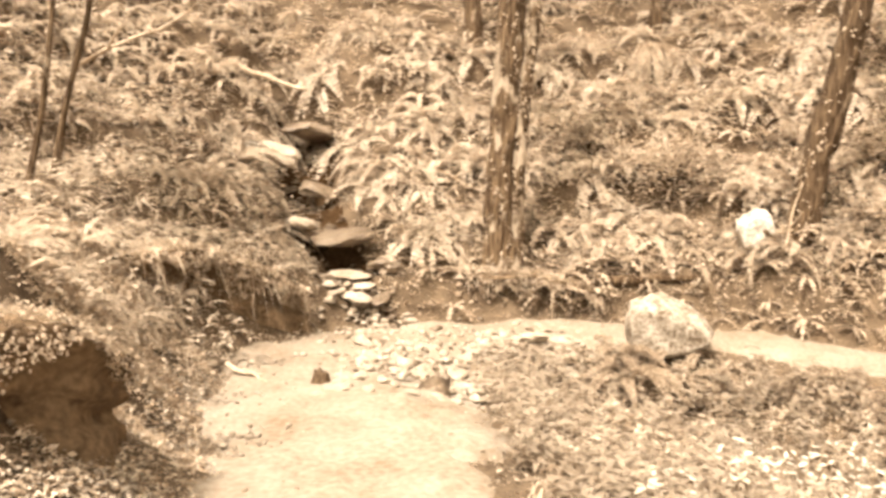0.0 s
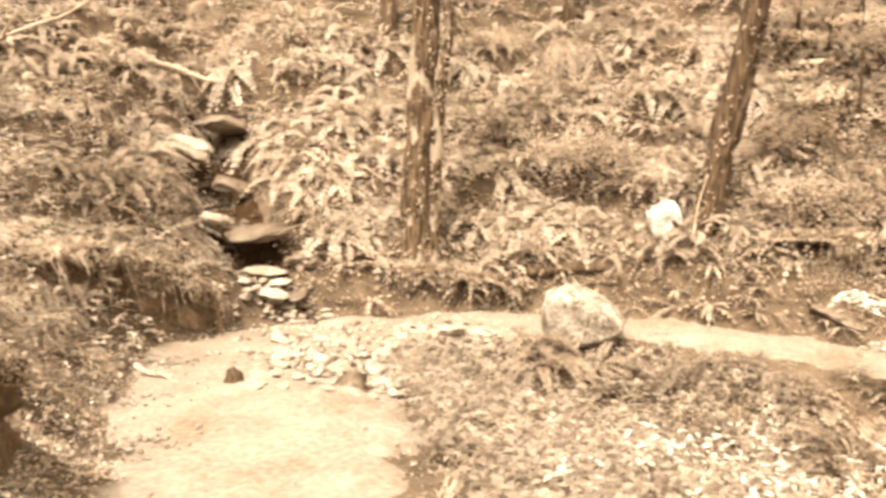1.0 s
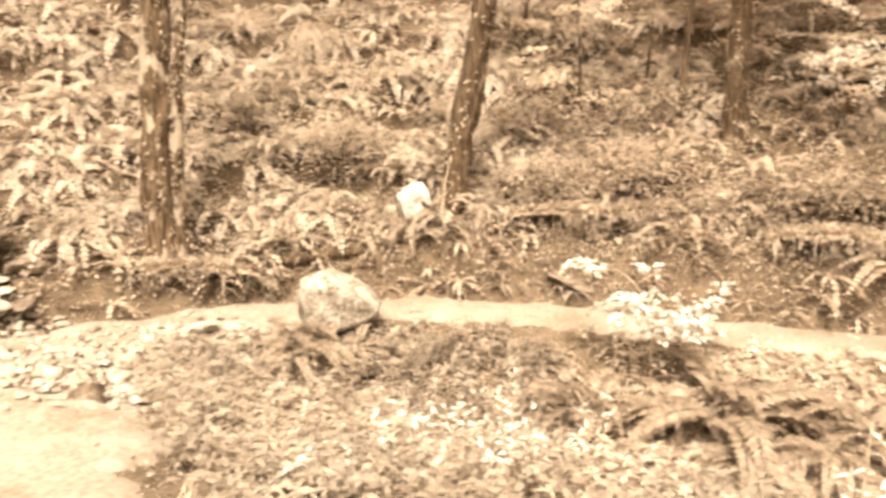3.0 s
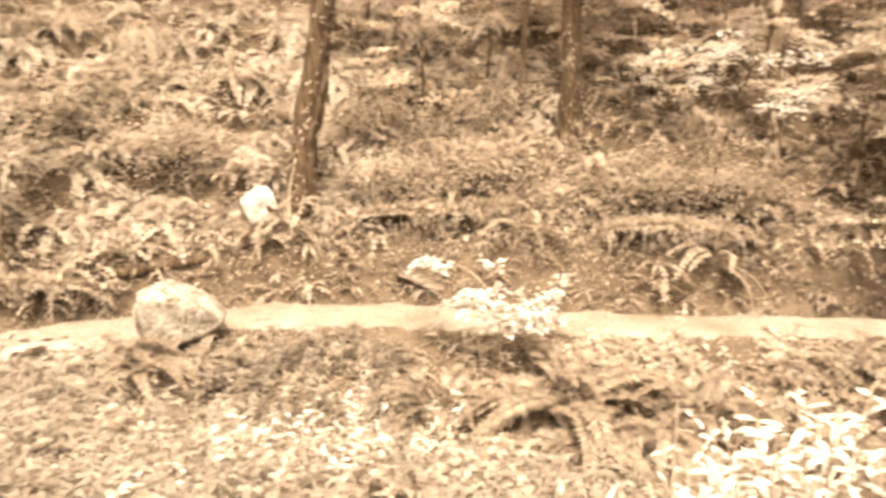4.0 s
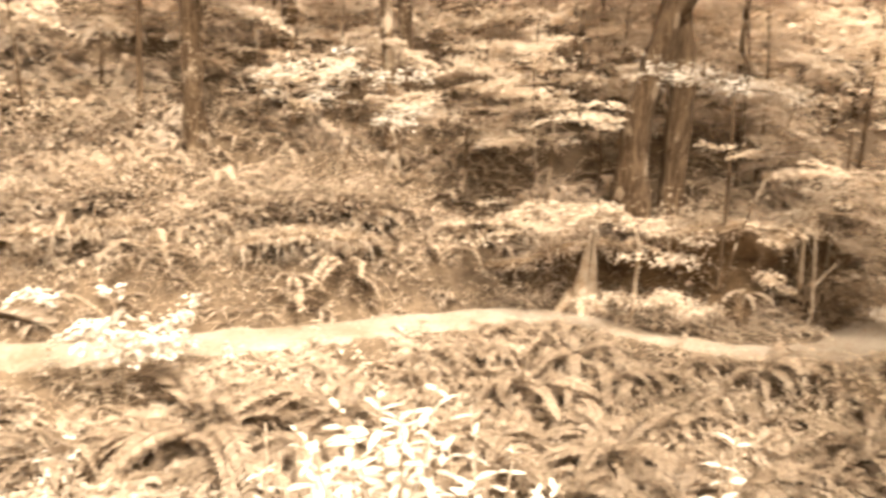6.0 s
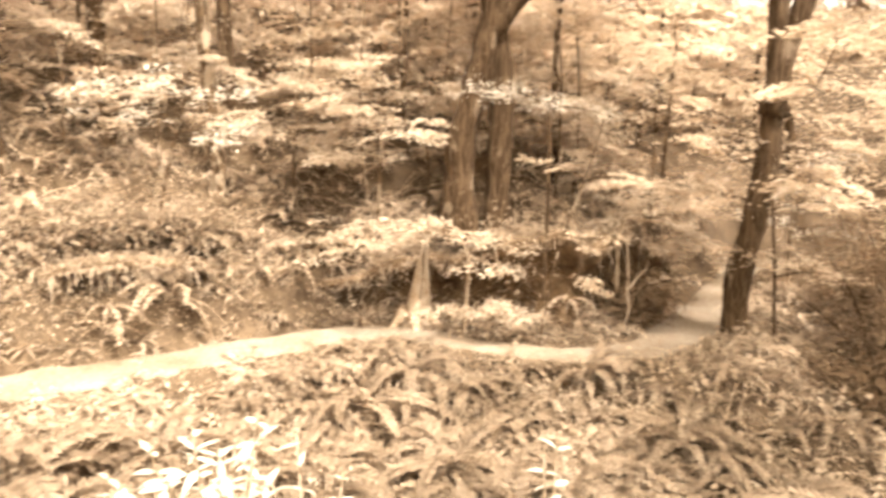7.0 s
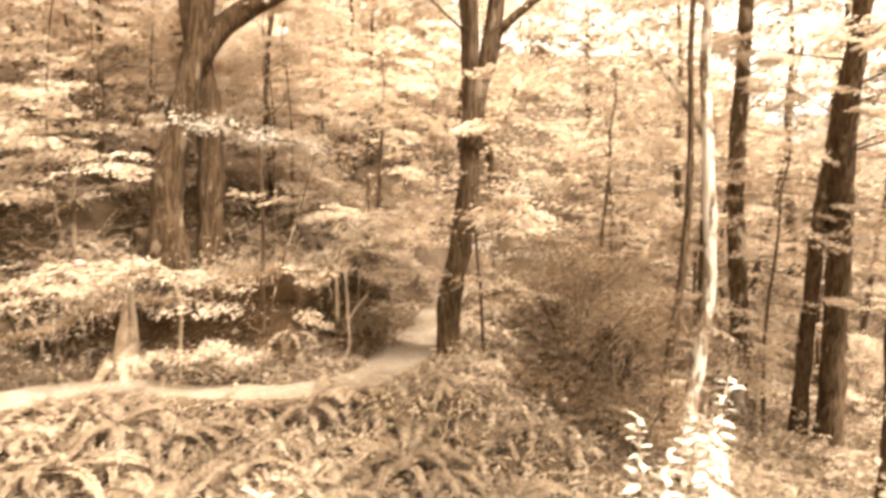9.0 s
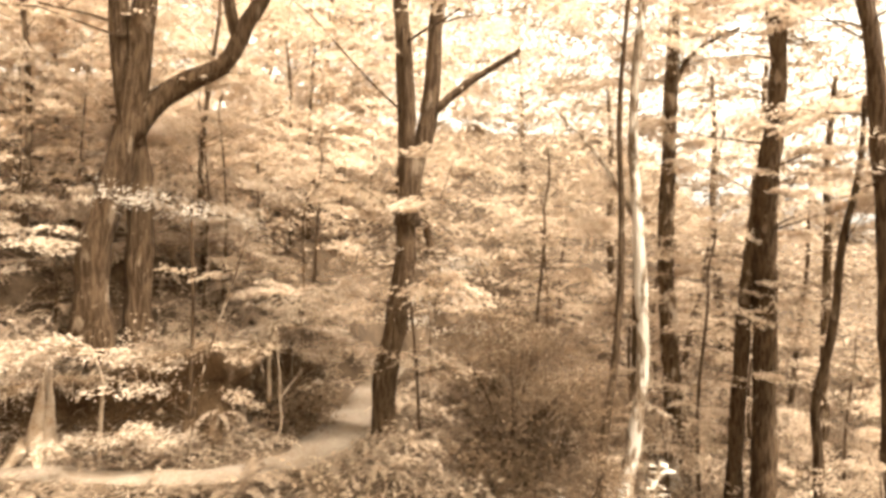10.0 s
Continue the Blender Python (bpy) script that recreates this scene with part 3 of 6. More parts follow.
for pts, r, bark, s, text in (
        ([(8.57, 8.76, 0.93), (8.56, 8.78, 2.15), (8.54, 8.80, 2.96)], 0.16, M_DARKBARK, 7, "grey mossy tree trunk on the slope above the path"),
        ([(10.21, 8.36, 1.37), (10.19, 8.39, 2.17), (10.20, 8.38, 3.04)], 0.14, M_DARKBARK, 8, "slim dark tree trunk on the slope above the path"),
        ([(10.96, 6.88, 0.55), (10.92, 6.94, 1.89), (10.87, 7.02, 2.96)], 0.12, M_BARK, 9, "slender grey tree trunk on the slope above the path"),
        ([(12.66, 7.76, 1.00), (12.64, 7.78, 1.92), (12.62, 7.82, 3.15)], 0.15, M_DARKBARK, 10, "dark straight tree trunk deeper in the wood")):
    tree_at("tree", text, [(pts, r)], bark, crown_from=5.2, crown_limbs=4, reach=1.8, seed=s, top=9.5, moss=700)
tree_at("tree", "big double-trunked old tree with a thick limb sweeping sideways",
        [([(11.83, 3.30, 0.20), (11.84, 3.28, 1.28), (11.90, 3.08, 2.06), (11.97, 2.80, 3.00)], 0.23),
         ([(12.07, 2.76, 0.06), (12.08, 2.72, 1.03), (12.10, 2.68, 2.23), (12.05, 2.88, 3.24), (12.03, 2.95, 4.02)], 0.20)], M_DARKBARK,
        limbs=[([(11.97, 2.80, 2.85), (12.04, 2.54, 3.41), (12.17, 2.02, 3.76), (12.25, 1.57, 3.95), (12.29, 1.38, 4.37), (12.30, 1.26, 4.70), (12.34, 0.60, 5.6), (12.4, 0.2, 7.0)], 0.17),
               ([(12.29, 1.38, 4.30), (12.26, 1.53, 4.76), (12.25, 1.60, 5.6), (12.2, 1.5, 7.0)], 0.10)],
        crown_from=2.0, crown_limbs=11, reach=2.8, sprays=4, leaf=0.09, seed=11, top=9.0)
tree_at("tree", "dark forked tree at the path's outer edge",
        [([(11.78, -0.76, -1.50), (11.84, -0.71, -0.99), (11.84, -0.73, -0.41), (11.83, -0.90, 0.34), (11.82, -0.99, 0.98), (11.82, -1.02, 1.93), (11.82, -1.02, 2.70), (11.82, -0.99, 3.46)], 0.17),
         ([(11.82, -1.02, 2.07), (11.82, -1.08, 2.44), (11.82, -1.26, 2.99), (11.82, -1.35, 3.46), (11.82, -1.39, 4.03), (11.82, -1.40, 4.74)], 0.13)], M_DARKBARK,
        limbs=[([(11.82, -1.35, 3.30), (11.82, -1.56, 3.48), (11.79, -1.88, 3.76), (11.76, -2.16, 3.93), (11.67, -2.59, 4.20)], 0.07)],
        crown_from=0.3, crown_limbs=19, reach=2.2, sprays=5, leaf=0.09, seed=12, top=9.0)
tree_at("tree", "slender pale-barked tree lit from one side", [([(12.66, -4.50, -2.95), (12.70, -4.62, -2.3), (12.80, -4.80, -1.43), (12.91, -4.94, -0.55), (12.93, -4.88, 0.83), (12.95, -4.82, 1.74), (12.99, -4.72, 3.11), (12.98, -4.74, 4.20)], 0.12)], M_PALEBARK,
        limbs=[([(12.95, -4.80, 1.84), (13.13, -4.29, 2.75), (13.21, -4.04, 3.12), (13.33, -3.59, 3.59)], 0.045)], crown_from=1.5, crown_limbs=8, reach=1.6, sprays=5, leaf=0.08, seed=13, top=8.5)
tree_at("tree", "thin dark crooked stem beside a pale trunk", [([(12.62, -4.22, -2.9), (12.58, -4.16, -1.9), (12.74, -4.40, -0.6), (12.86, -4.52, 0.6), (12.92, -4.55, 2.0)], 0.075)], M_DARKBARK, crown_from=2.4, crown_limbs=4, reach=1.2, seed=21, top=6.0)
tree_at("tree", "grey tree trunk with bare crooked side limbs", [([(17.39, -7.45, -3.70), (17.42, -7.38, -2.26), (17.50, -7.18, -0.24), (17.53, -7.12, 1.78), (17.51, -7.17, 3.67), (17.50, -7.20, 5.54)], 0.22)], M_BARK,
        limbs=[([(17.50, -7.20, 4.7), (17.41, -7.42, 5.41), (17.22, -7.85, 5.81), (16.92, -8.47, 6.07)], 0.07)], crown_from=0.8, crown_limbs=16, reach=2.4, sprays=6, leaf=0.10, seed=14, top=11)
tree_at("tree", "stout dark double-stemmed tree in the lower wood",
        [([(15.74, -8.57, -4.35), (15.75, -8.56, -0.50), (15.77, -8.51, 2.37), (15.69, -8.66, 4.29), (15.68, -8.68, 5.42), (15.76, -8.53, 6.34)], 0.27),
         ([(16.05, -8.05, -4.35), (15.97, -8.14, -1.12), (15.91, -8.25, 1.21), (15.80, -8.48, 3.10), (15.7, -8.6, 4.2)], 0.17)], M_DARKBARK, crown_from=1.5, crown_limbs=28, reach=2.9, sprays=6, leaf=0.10, seed=15, top=11)
tree_at("tree", "dark tree trunk leaning at the wood's edge", [([(12.0, -8.85, -3.9), (12.13, -8.68, 0.02), (12.24, -8.52, 2.68), (12.35, -8.37, 4.81), (12.42, -8.26, 5.36)], 0.22)], M_DARKBARK, crown_from=2.0, crown_limbs=16, reach=2.2, sprays=6, leaf=0.09, seed=16, top=10)
tree_at("tree", "thin crooked dark tree among the lower trunks", [([(13.49, -8.40, -4.1), (13.53, -8.38, -2.17), (13.60, -8.28, -1.39), (13.50, -8.43, -0.67), (13.42, -8.56, 0.23)], 0.11)], M_DARKBARK, crown_from=0.5, crown_limbs=6, reach=1.2, seed=17, top=4)


# Added out of view, right of the camera: its crown shades the hollow.
tree_at("tree", "unseen broad tree added to shade the hollow", [([(5.2, -4.9, -1.9), (5.1, -4.8, 0.5), (5.0, -4.6, 3.0)], 0.26)], M_DARKBARK, crown_from=5.8, crown_limbs=23, reach=4.0, sprays=7, leaf=0.12, leaves=60, seed=18, top=10.5)


# A second unseen tree, added only to darken the lower hollow with shade.
tree_at("tree", "unseen tall tree added to shade the lower hollow", [([(6.8, -8.2, -2.8), (6.9, -8.0, 0.5), (7.0, -7.9, 3.0)], 0.24)], M_DARKBARK, crown_from=6.2, crown_limbs=20, reach=3.6, sprays=6, leaf=0.12, leaves=70, seed=19, top=10.5)


def wild_tree(variant):
    """A forest tree at the origin, to be copied."""
    rng = np.random.default_rng(100 + variant)
    h = (10.0, 12.0, 9.0, 13.0)[variant]
    lean = rng.normal(0, 0.35, 2)
    r = (0.15, 0.20, 0.11, 0.24)[variant]
    return tree_at("tree", "forest tree with flat layers of small leaves", [([(0, 0, 0), (lean[0] * 0.3, lean[1] * 0.3, 1.5), (lean[0], lean[1], 4.0)], r)],
                   (M_BARK, M_DARKBARK, M_DARKBARK, M_BARK)[variant], crown_from=1.8, crown_limbs=17, reach=2.3, sprays=4, leaf=0.15, leaves=52, foliage=M_BEECHFAR, seed=200 + variant, top=h)


def lit_beech(variant):
    """A sapling at the origin with sunlight in its leaf colour, to be copied."""
    h = (2.8, 3.9)[variant]
    return tree_at("sapling", "young beech with layered sprays in sunlit colour", [([(0, 0, 0), (0.12, -0.05, h * 0.4), (-0.05, -0.1, h * 0.8)], 0.028)], M_BARK,
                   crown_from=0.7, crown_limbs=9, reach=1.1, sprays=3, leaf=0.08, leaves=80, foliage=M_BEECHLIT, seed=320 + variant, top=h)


def tall_beech(variant):
    """A slim beech with sprays from the ground up, to be copied."""
    h = (6.0, 8.0)[variant]
    return tree_at("tree", "slim young beech with flat leafy sprays all the way up", [([(0, 0, 0), (0.15, -0.1, h * 0.35), (-0.05, 0.1, h * 0.7)], 0.055)], M_DARKBARK,
                   crown_from=0.7, crown_limbs=24, reach=1.7, sprays=3, leaf=0.10, leaves=60, seed=340 + variant, top=h)


def young_beech(variant):
    """A sapling at the origin with low flat sprays, to be copied."""
    h = (2.6, 3.4, 4.2)[variant]
    return tree_at("sapling", "young beech with thin stem and layered sprays", [([(0, 0, 0), (0.1, 0.05, h * 0.4), (0.12, -0.1, h * 0.75)], 0.035)], (M_BARK, M_DARKBARK, M_BARK)[variant],
                   crown_from=0.6, crown_limbs=11, reach=1.05, sprays=3, leaf=0.09, leaves=54, seed=300 + variant, top=h)


def plant_all(makers, places, group, low=0.85, high=1.2, seed=5):
    rng = np.random.default_rng(seed)
    first = [make(v) for make, v in makers]
    used = [False] * len(first)
    for k, (x, y) in enumerate(places):
        v = int(rng.integers(len(first)))
        z = float(ground_z(x, y)) - 0.05
        m = Matrix.LocRotScale((x, y, z), Euler((0, 0, rng.uniform(0, 6.28))), (rng.uniform(low, high),) * 3)
        if used[v]:
            ob = copy_thing(first[v], m)
        else:
            ob, used[v] = first[v], True
            ob.matrix_basis = m
        ob["group"] = group
    for v, ob in enumerate(first):
        if not used[v]:
            for o in (*ob.children_recursive, ob):
                bpy.data.objects.remove(o)


def spaced(n, sector, seed, gap, tries=4000):
    """Places in a sector (bearing to the right of +y in degrees, distance), a gap apart and off the trail."""
    rng = np.random.default_rng(seed)
    out = []
    for _ in range(tries):
        a, d = radians(rng.uniform(*sector[:2])), math.sqrt(rng.uniform(sector[2] ** 2, sector[3] ** 2))
        x, y = 0.5 + d * math.sin(a), -0.2 + d * math.cos(a)
        td, tk = trail_place([x], [y])
        if abs(td[0]) < LINE[tk[0], 3] + 0.9 or any(math.hypot(x - u, y - v) < gap for u, v in out):
            continue
        out.append((x, y))
        if len(out) == n:
            break
    return out


plant_all([(wild_tree, v) for v in range(4)], spaced(7, (-35, 38, 21, 32), 1, 4.0) + spaced(7, (46, 80, 22, 42), 2, 4.0) + spaced(14, (80, 132, 22, 42), 20, 3.0), "forest trees")
plant_all([(young_beech, v) for v in range(3)], spaced(32, (50, 128, 12.5, 27), 4, 1.2) + spaced(10, (27, 50, 11.8, 17), 9, 1.1), "young beeches", 0.7, 1.2)
plant_all([(tall_beech, v) for v in range(2)], spaced(6, (64, 88, 13.0, 20.0), 12, 1.7) + spaced(8, (84, 116, 16.0, 26.0), 13, 2.4), "tall beeches", 0.8, 1.15, 8)
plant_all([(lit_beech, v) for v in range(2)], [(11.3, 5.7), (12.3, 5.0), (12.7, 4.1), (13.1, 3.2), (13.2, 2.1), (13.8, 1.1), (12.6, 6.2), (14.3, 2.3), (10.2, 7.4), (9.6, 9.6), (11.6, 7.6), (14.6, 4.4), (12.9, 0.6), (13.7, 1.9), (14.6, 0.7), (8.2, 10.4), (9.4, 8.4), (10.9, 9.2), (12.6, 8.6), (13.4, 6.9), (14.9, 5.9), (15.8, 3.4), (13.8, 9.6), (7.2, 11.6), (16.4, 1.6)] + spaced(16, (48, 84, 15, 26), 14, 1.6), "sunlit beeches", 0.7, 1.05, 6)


# ------------------------------------------------------------ rocks and wood
def rock(name, at, size, seed, material, label, category="rock", turn=(0, 0, 0), rough=0.25, cuts=9, group="", level=3):
    ob = part(name, rock_mesh(name, size, seed, material, rough, cuts, level), m=pose(*at, *turn))
    return tagged(ob, label, category, group)


def hull_rock(name, outline, depth, at, turn, seed, material, label):
    """A blocky boulder: a rounded hull round a side outline, subdivided and roughened."""
    rng = np.random.default_rng(seed)
    bm = bmesh.new()
    for x, z in outline:
        for y, k in ((-depth, 0.86), (0.0, 1.0), (depth, 0.84)):
            bm.verts.new((x * k + rng.normal(0, 0.015), y + rng.normal(0, 0.03), z * k + rng.normal(0, 0.015)))
    hull = bmesh.ops.convex_hull(bm, input=bm.verts)
    bmesh.ops.delete(bm, geom=[g for g in hull["geom_interior"] if isinstance(g, bmesh.types.BMVert)], context="VERTS")
    bmesh.ops.triangulate(bm, faces=bm.faces)
    bmesh.ops.subdivide_edges(bm, edges=bm.edges, cuts=5, use_grid_fill=True, smooth=0.0)
    bmesh.ops.triangulate(bm, faces=bm.faces)
    for v in bm.verts:
        n = noise.noise(v.co * 5 + Vector((seed, 0, 0))) * 0.03 + noise.noise(v.co * 12) * 0.022 + noise.noise(v.co * 30) * 0.012
        v.co += v.co.normalized() * n
    for f in bm.faces:
        f.smooth = True
    me = bpy.data.meshes.new(name)
    bm.to_mesh(me)
    bm.free()
    me.materials.append(material)
    return tagged(part(name, me, m=pose(*at, *turn)), label, "rock")


M_LICHEN = surface("lichen_boulder", toned(0.06, 0.3), toned(0.31, 0.74), 7.0, 0.85, 0.9, 28)
hull_rock("boulder", ((-0.46, 0.08), (-0.40, 0.27), (-0.25, 0.39), (-0.10, 0.38), (0.12, 0.30), (0.34, 0.17), (0.48, 0.0), (0.40, -0.12), (0.06, -0.28), (-0.15, -0.29), (-0.43, -0.24)), 0.30, (2.46, 8.12, -0.72), (0, 0, -16), 17, M_LICHEN, "pale lichen-spotted boulder at the path's edge")
hull_rock("white_rock", ((-0.23, -0.15), (-0.26, -0.02), (-0.16, 0.10), (0.0, 0.17), (0.12, 0.13), (0.19, 0.0), (0.22, -0.16), (0.14, -0.32), (-0.17, -0.32)), 0.2, (3.97, 9.70, 0.22), (0, 0, -14), 24, M_QUARTZ, "bright white rock lodged in the bank below a tree")

rock("bank_rock", (5.51, 8.15, -0.78), (0.34, 0.22, 0.11), 23, M_WET, "flat tilted grey rock jutting from the bank above the path", turn=(4, 14, -20), rough=0.5, cuts=10)


def creek_bed():
    """Wet stones stepping up the little creek, the larger ones where it falls."""
    rng = np.random.default_rng(31)
    shapes = [rock_mesh("creek_stone", (1, 0.7, 0.28), 40 + k, M_WET if k < 3 else M_STONE, 0.4, 12, 2) for k in range(6)]
    for k in range(64):
        f = rng.uniform(0, 1) ** 1.3
        y = 8.85 + f * 2.6
        x = np.interp(y, CREEK[:, 1], CREEK[:, 0]) + rng.normal(0, 0.30)
        s = rng.uniform(0.07, 0.2) * (1.5 if k % 7 == 0 else 0.8)
        ob = part("creek_stone", shapes[k % 3 + (3 if y < 9.0 else 0)], m=Matrix.LocRotScale((x, y, float(ground_z(x, y)) + s * 0.12), Euler((rng.normal(0, 0.12), rng.normal(0, 0.12), rng.uniform(0, 6.3))), (s,) * 3))
        tagged(ob, "wet flat stone in the small creek bed", "stone", "creek stones")


creek_bed()
for _at, _size, _turn, _seed, _stuff, _text in (
        ((-2.36, 11.15, 1.02), (0.40, 0.34, 0.14), (8, 22, -12), 51, M_STONE, "long pale slab leaning over the dark creek hollow"),
        ((-2.62, 10.75, 0.74), (0.30, 0.24, 0.12), (0, 32, 10), 55, M_STONE, "pale slab tilted under a larger one"),
        ((-2.78, 11.1, 1.12), (0.16, 0.16, 0.10), (0, 10, 40), 56, M_QUARTZ, "small white stone on the creek bank"),
        ((-1.82, 11.0, 0.52), (0.36, 0.30, 0.12), (6, 14, 14), 52, M_WET, "smooth wet slab beside the dark pool"),
        ((-2.02, 12.1, 1.30), (0.50, 0.40, 0.18), (0, 4, 30), 54, M_WET, "dark wet stone roofing the creek hollow"),
        ((-1.85, 9.95, 0.20), (0.22, 0.18, 0.09), (0, 6, 0), 57, M_STONE, "pale stone at the creek's edge"),
        ((-1.30, 9.85, 0.02), (0.46, 0.36, 0.10), (4, -3, 8), 53, M_WET, "flat wet ledge stone where the creek drops"),
        ((-1.22, 9.30, -0.36), (0.34, 0.2, 0.06), (0, 3, -8), 58, M_STONE, "flat pale stepping slab in the creek"),
        ((-1.05, 9.12, -0.47), (0.30, 0.17, 0.05), (0, -4, 6), 59, M_STONE, "flat pale stepping slab in the creek"),
        ((-0.72, 9.45, -0.26), (0.28, 0.22, 0.10), (0, 5, 20), 60, M_WET, "dark wet stone over a hollow in the bank"),
        ((-1.35, 9.0, -0.6), (0.24, 0.17, 0.07), (0, 6, 16), 61, M_WET, "wet stone at the creek's mouth")):
    rock("creek_boulder", _at, _size, _seed, _stuff, _text, turn=_turn, rough=0.4, cuts=12)


def rubble():
    """Loose pale stones where the path crosses the creek."""
    rng = np.random.default_rng(61)
    root = tagged(new("stone_rubble"), "pale broken stones packed at the creek crossing", "rubble", kind="structure")
    shapes = [rock_mesh("stone", (1, 0.72, 0.36), 70 + k, M_STONE, 0.5, 12, 2) for k in range(6)]
    for k in range(560):
        x, y = rng.uniform(-1.2, 1.9), rng.uniform(5.6, 9.2)
        d, q = trail_place([x], [y])
        if d[0] > 0.75 or (d[0] > -0.3 and rng.random() < 0.6) or x < -1.0 + (y - 6.1) * 0.05:
            continue
        s = rng.uniform(0.025, 0.085) * (1.8 if rng.random() < 0.12 else 1)
        part("stone", shapes[k % 6], root, m=Matrix.LocRotScale((x, y, float(ground_z(x, y)) + 0.02 + s * 0.1), Euler((rng.normal(0, 0.25), rng.normal(0, 0.25), rng.uniform(0, 6.3))), (s, s, s)))
    root = tagged(new("path_pebbles"), "scattered pebbles on the trodden path", "pebbles", kind="structure")
    for k in range(80):
        q = LINE[rng.integers(20, len(LINE) - 150)]
        x, y = q[0] + rng.normal(0, 0.4), q[1] + rng.normal(0, 0.4)
        s = rng.uniform(0.008, 0.028)
        part("pebble", shapes[k % 6], root, m=Matrix.LocRotScale((x, y, float(ground_z(x, y)) + 0.03), Euler((0, 0, rng.uniform(0, 6.3))), (s, s, s)))


rubble()


def stone_chips(name, label, n, spots, size, seed, material):
    """Small angular chips strewn over spots (x, y, spread), joined."""
    rng = np.random.default_rng(seed)
    c = np.array(spots)[rng.integers(0, len(spots), n)]
    x, y = c[:, 0] + rng.normal(0, 1, n) * c[:, 2], c[:, 1] + rng.normal(0, 1, n) * c[:, 2] * 0.7
    s = size * rng.lognormal(0, 0.55, n)
    axes = np.array([(1, 0, 0), (-1, 0, 0), (0, 0.75, 0), (0, -0.75, 0), (0.3, 0.2, 0.4), (-0.3, -0.25, 0.36), (0, 0, -0.4)], float)
    v = axes[None] + rng.normal(0, 0.16, (n, 7, 3)) * [1, 1, 0.5]
    a = rng.uniform(0, 2 * np.pi, n)[:, None]
    v = np.stack([v[..., 0] * np.cos(a) - v[..., 1] * np.sin(a), v[..., 0] * np.sin(a) + v[..., 1] * np.cos(a), v[..., 2] + v[..., 0] * rng.normal(0, 0.18, (n, 1))], -1) * s[:, None, None]
    v = v + np.stack([x, y, ground_z(x, y) + 0.035], -1)[:, None]
    tri = np.array([(0, 2, 4), (2, 5, 4), (2, 1, 5), (1, 3, 5), (3, 4, 5), (3, 0, 4), (0, 6, 2), (2, 6, 1), (1, 6, 3), (3, 6, 0)])
    f = (np.arange(n)[:, None, None] * 7 + tri[None]).reshape(-1, 3)
    return tagged(part(name, mesh_of(name, v.reshape(-1, 3), f, material)), label, "gravel", kind="stuff")


CROSSING = ((0.2, 7.5, 0.55), (-0.5, 7.0, 0.4), (0.8, 7.7, 0.45), (-0.7, 8.3, 0.45), (-1.0, 8.9, 0.25), (0.9, 8.3, 0.3), (0.2, 6.4, 0.4))
stone_chips("stone_chips", "broken pale stone chips packed at the creek crossing", 800, CROSSING, 0.034, 63, M_STONE)
stone_chips("stone_chips", "darker chips and clods among the pale stones", 350, CROSSING, 0.028, 64, M_WET)
stone_chips("stone_chips", "crumbs of earth along the foot of the bank", 1500, ((-1.35, 3.2, 0.22), (-1.55, 4.4, 0.3), (-1.9, 5.6, 0.3), (-1.95, 6.8, 0.3), (-1.25, 2.4, 0.2), (-0.9, 3.0, 0.4)), 0.014, 65, M_TRAIL)
for _k, (_x, _y, _s) in enumerate(((0.98, 8.14, 0.17), (0.45, 8.1, 0.12), (0.1, 7.4, 0.15), (0.75, 7.3, 0.13), (-0.4, 8.0, 0.10), (-0.45, 6.6, 0.14), (1.35, 7.6, 0.12), (0.15, 6.5, 0.12), (0.5, 6.9, 0.10), (-0.15, 7.0, 0.09))):
    rock("flat_slab", (_x, _y, float(ground_z(_x, _y)) + (0.09 if _k == 0 else 0.0)), (_s * 1.2, _s * 0.8, 0.06), 880 + _k, M_STONE, "pale flat slab lying on the gravel", turn=(-9 if _k == 0 else 7 * (_k % 3) - 7, 4 * (_k % 4) - 6, 50 * _k if _k else -8), rough=0.5, cuts=14, group="flat slabs")


def stick(at, length, r, turn, seed, material=None, name="fallen_branch", label="pale dead branch lying on the ground", bend=0.08, forks=1):
    """A fallen branch with a side twig, its ends snapped."""
    rng = np.random.default_rng(seed)
    pts = [np.array([(f - 0.5) * length, rng.normal(0, bend * length * 0.5), rng.normal(0, bend * length * 0.3)]) for f in np.linspace(0, 1, 6)]
    pieces = [tube(pts, np.linspace(r, r * 0.5, 6), 7, 0.2, seed, 0.08)]
    for k in range(forks):
        a = pts[2 + k]
        b = a + np.array([length * 0.22, rng.choice([-1, 1]) * length * 0.18, length * 0.06])
        pieces.append(tube([a, (a + b) / 2 + rng.normal(0, 0.02, 3), b], [r * 0.6, r * 0.45, r * 0.2], 6, 0.2, seed + 1, 0.08))
    v, f = gather(*pieces)
    return tagged(part(name, mesh_of(name, v, f, material or M_WOOD, True), m=pose(*at, *turn)), label, "branch")


stick((4.28, 9.42, 0.30), 0.95, 0.022, (0, -78, 30), 94, None, "leaning_stem", "thin pale stem leaning against a dark trunk", 0.05, 1)
stick((4.12, 9.40, 0.02), 0.5, 0.035, (0, 38, 20), 95, M_DARKBARK, "exposed_root", "dark root running down from the leaning tree", 0.06, 1)
stick((2.62, 9.48, -0.47), 1.3, 0.08, (0, -3, -6), 81, M_DARKBARK, "fallen_log", "mossy fallen log along the foot of the bank", 0.03, 0)
stick((-1.72, 6.35, -0.58), 0.42, 0.025, (0, 4, -30), 82)
stick((-1.55, 6.20, -0.58), 0.30, 0.018, (0, 4, -50), 83)
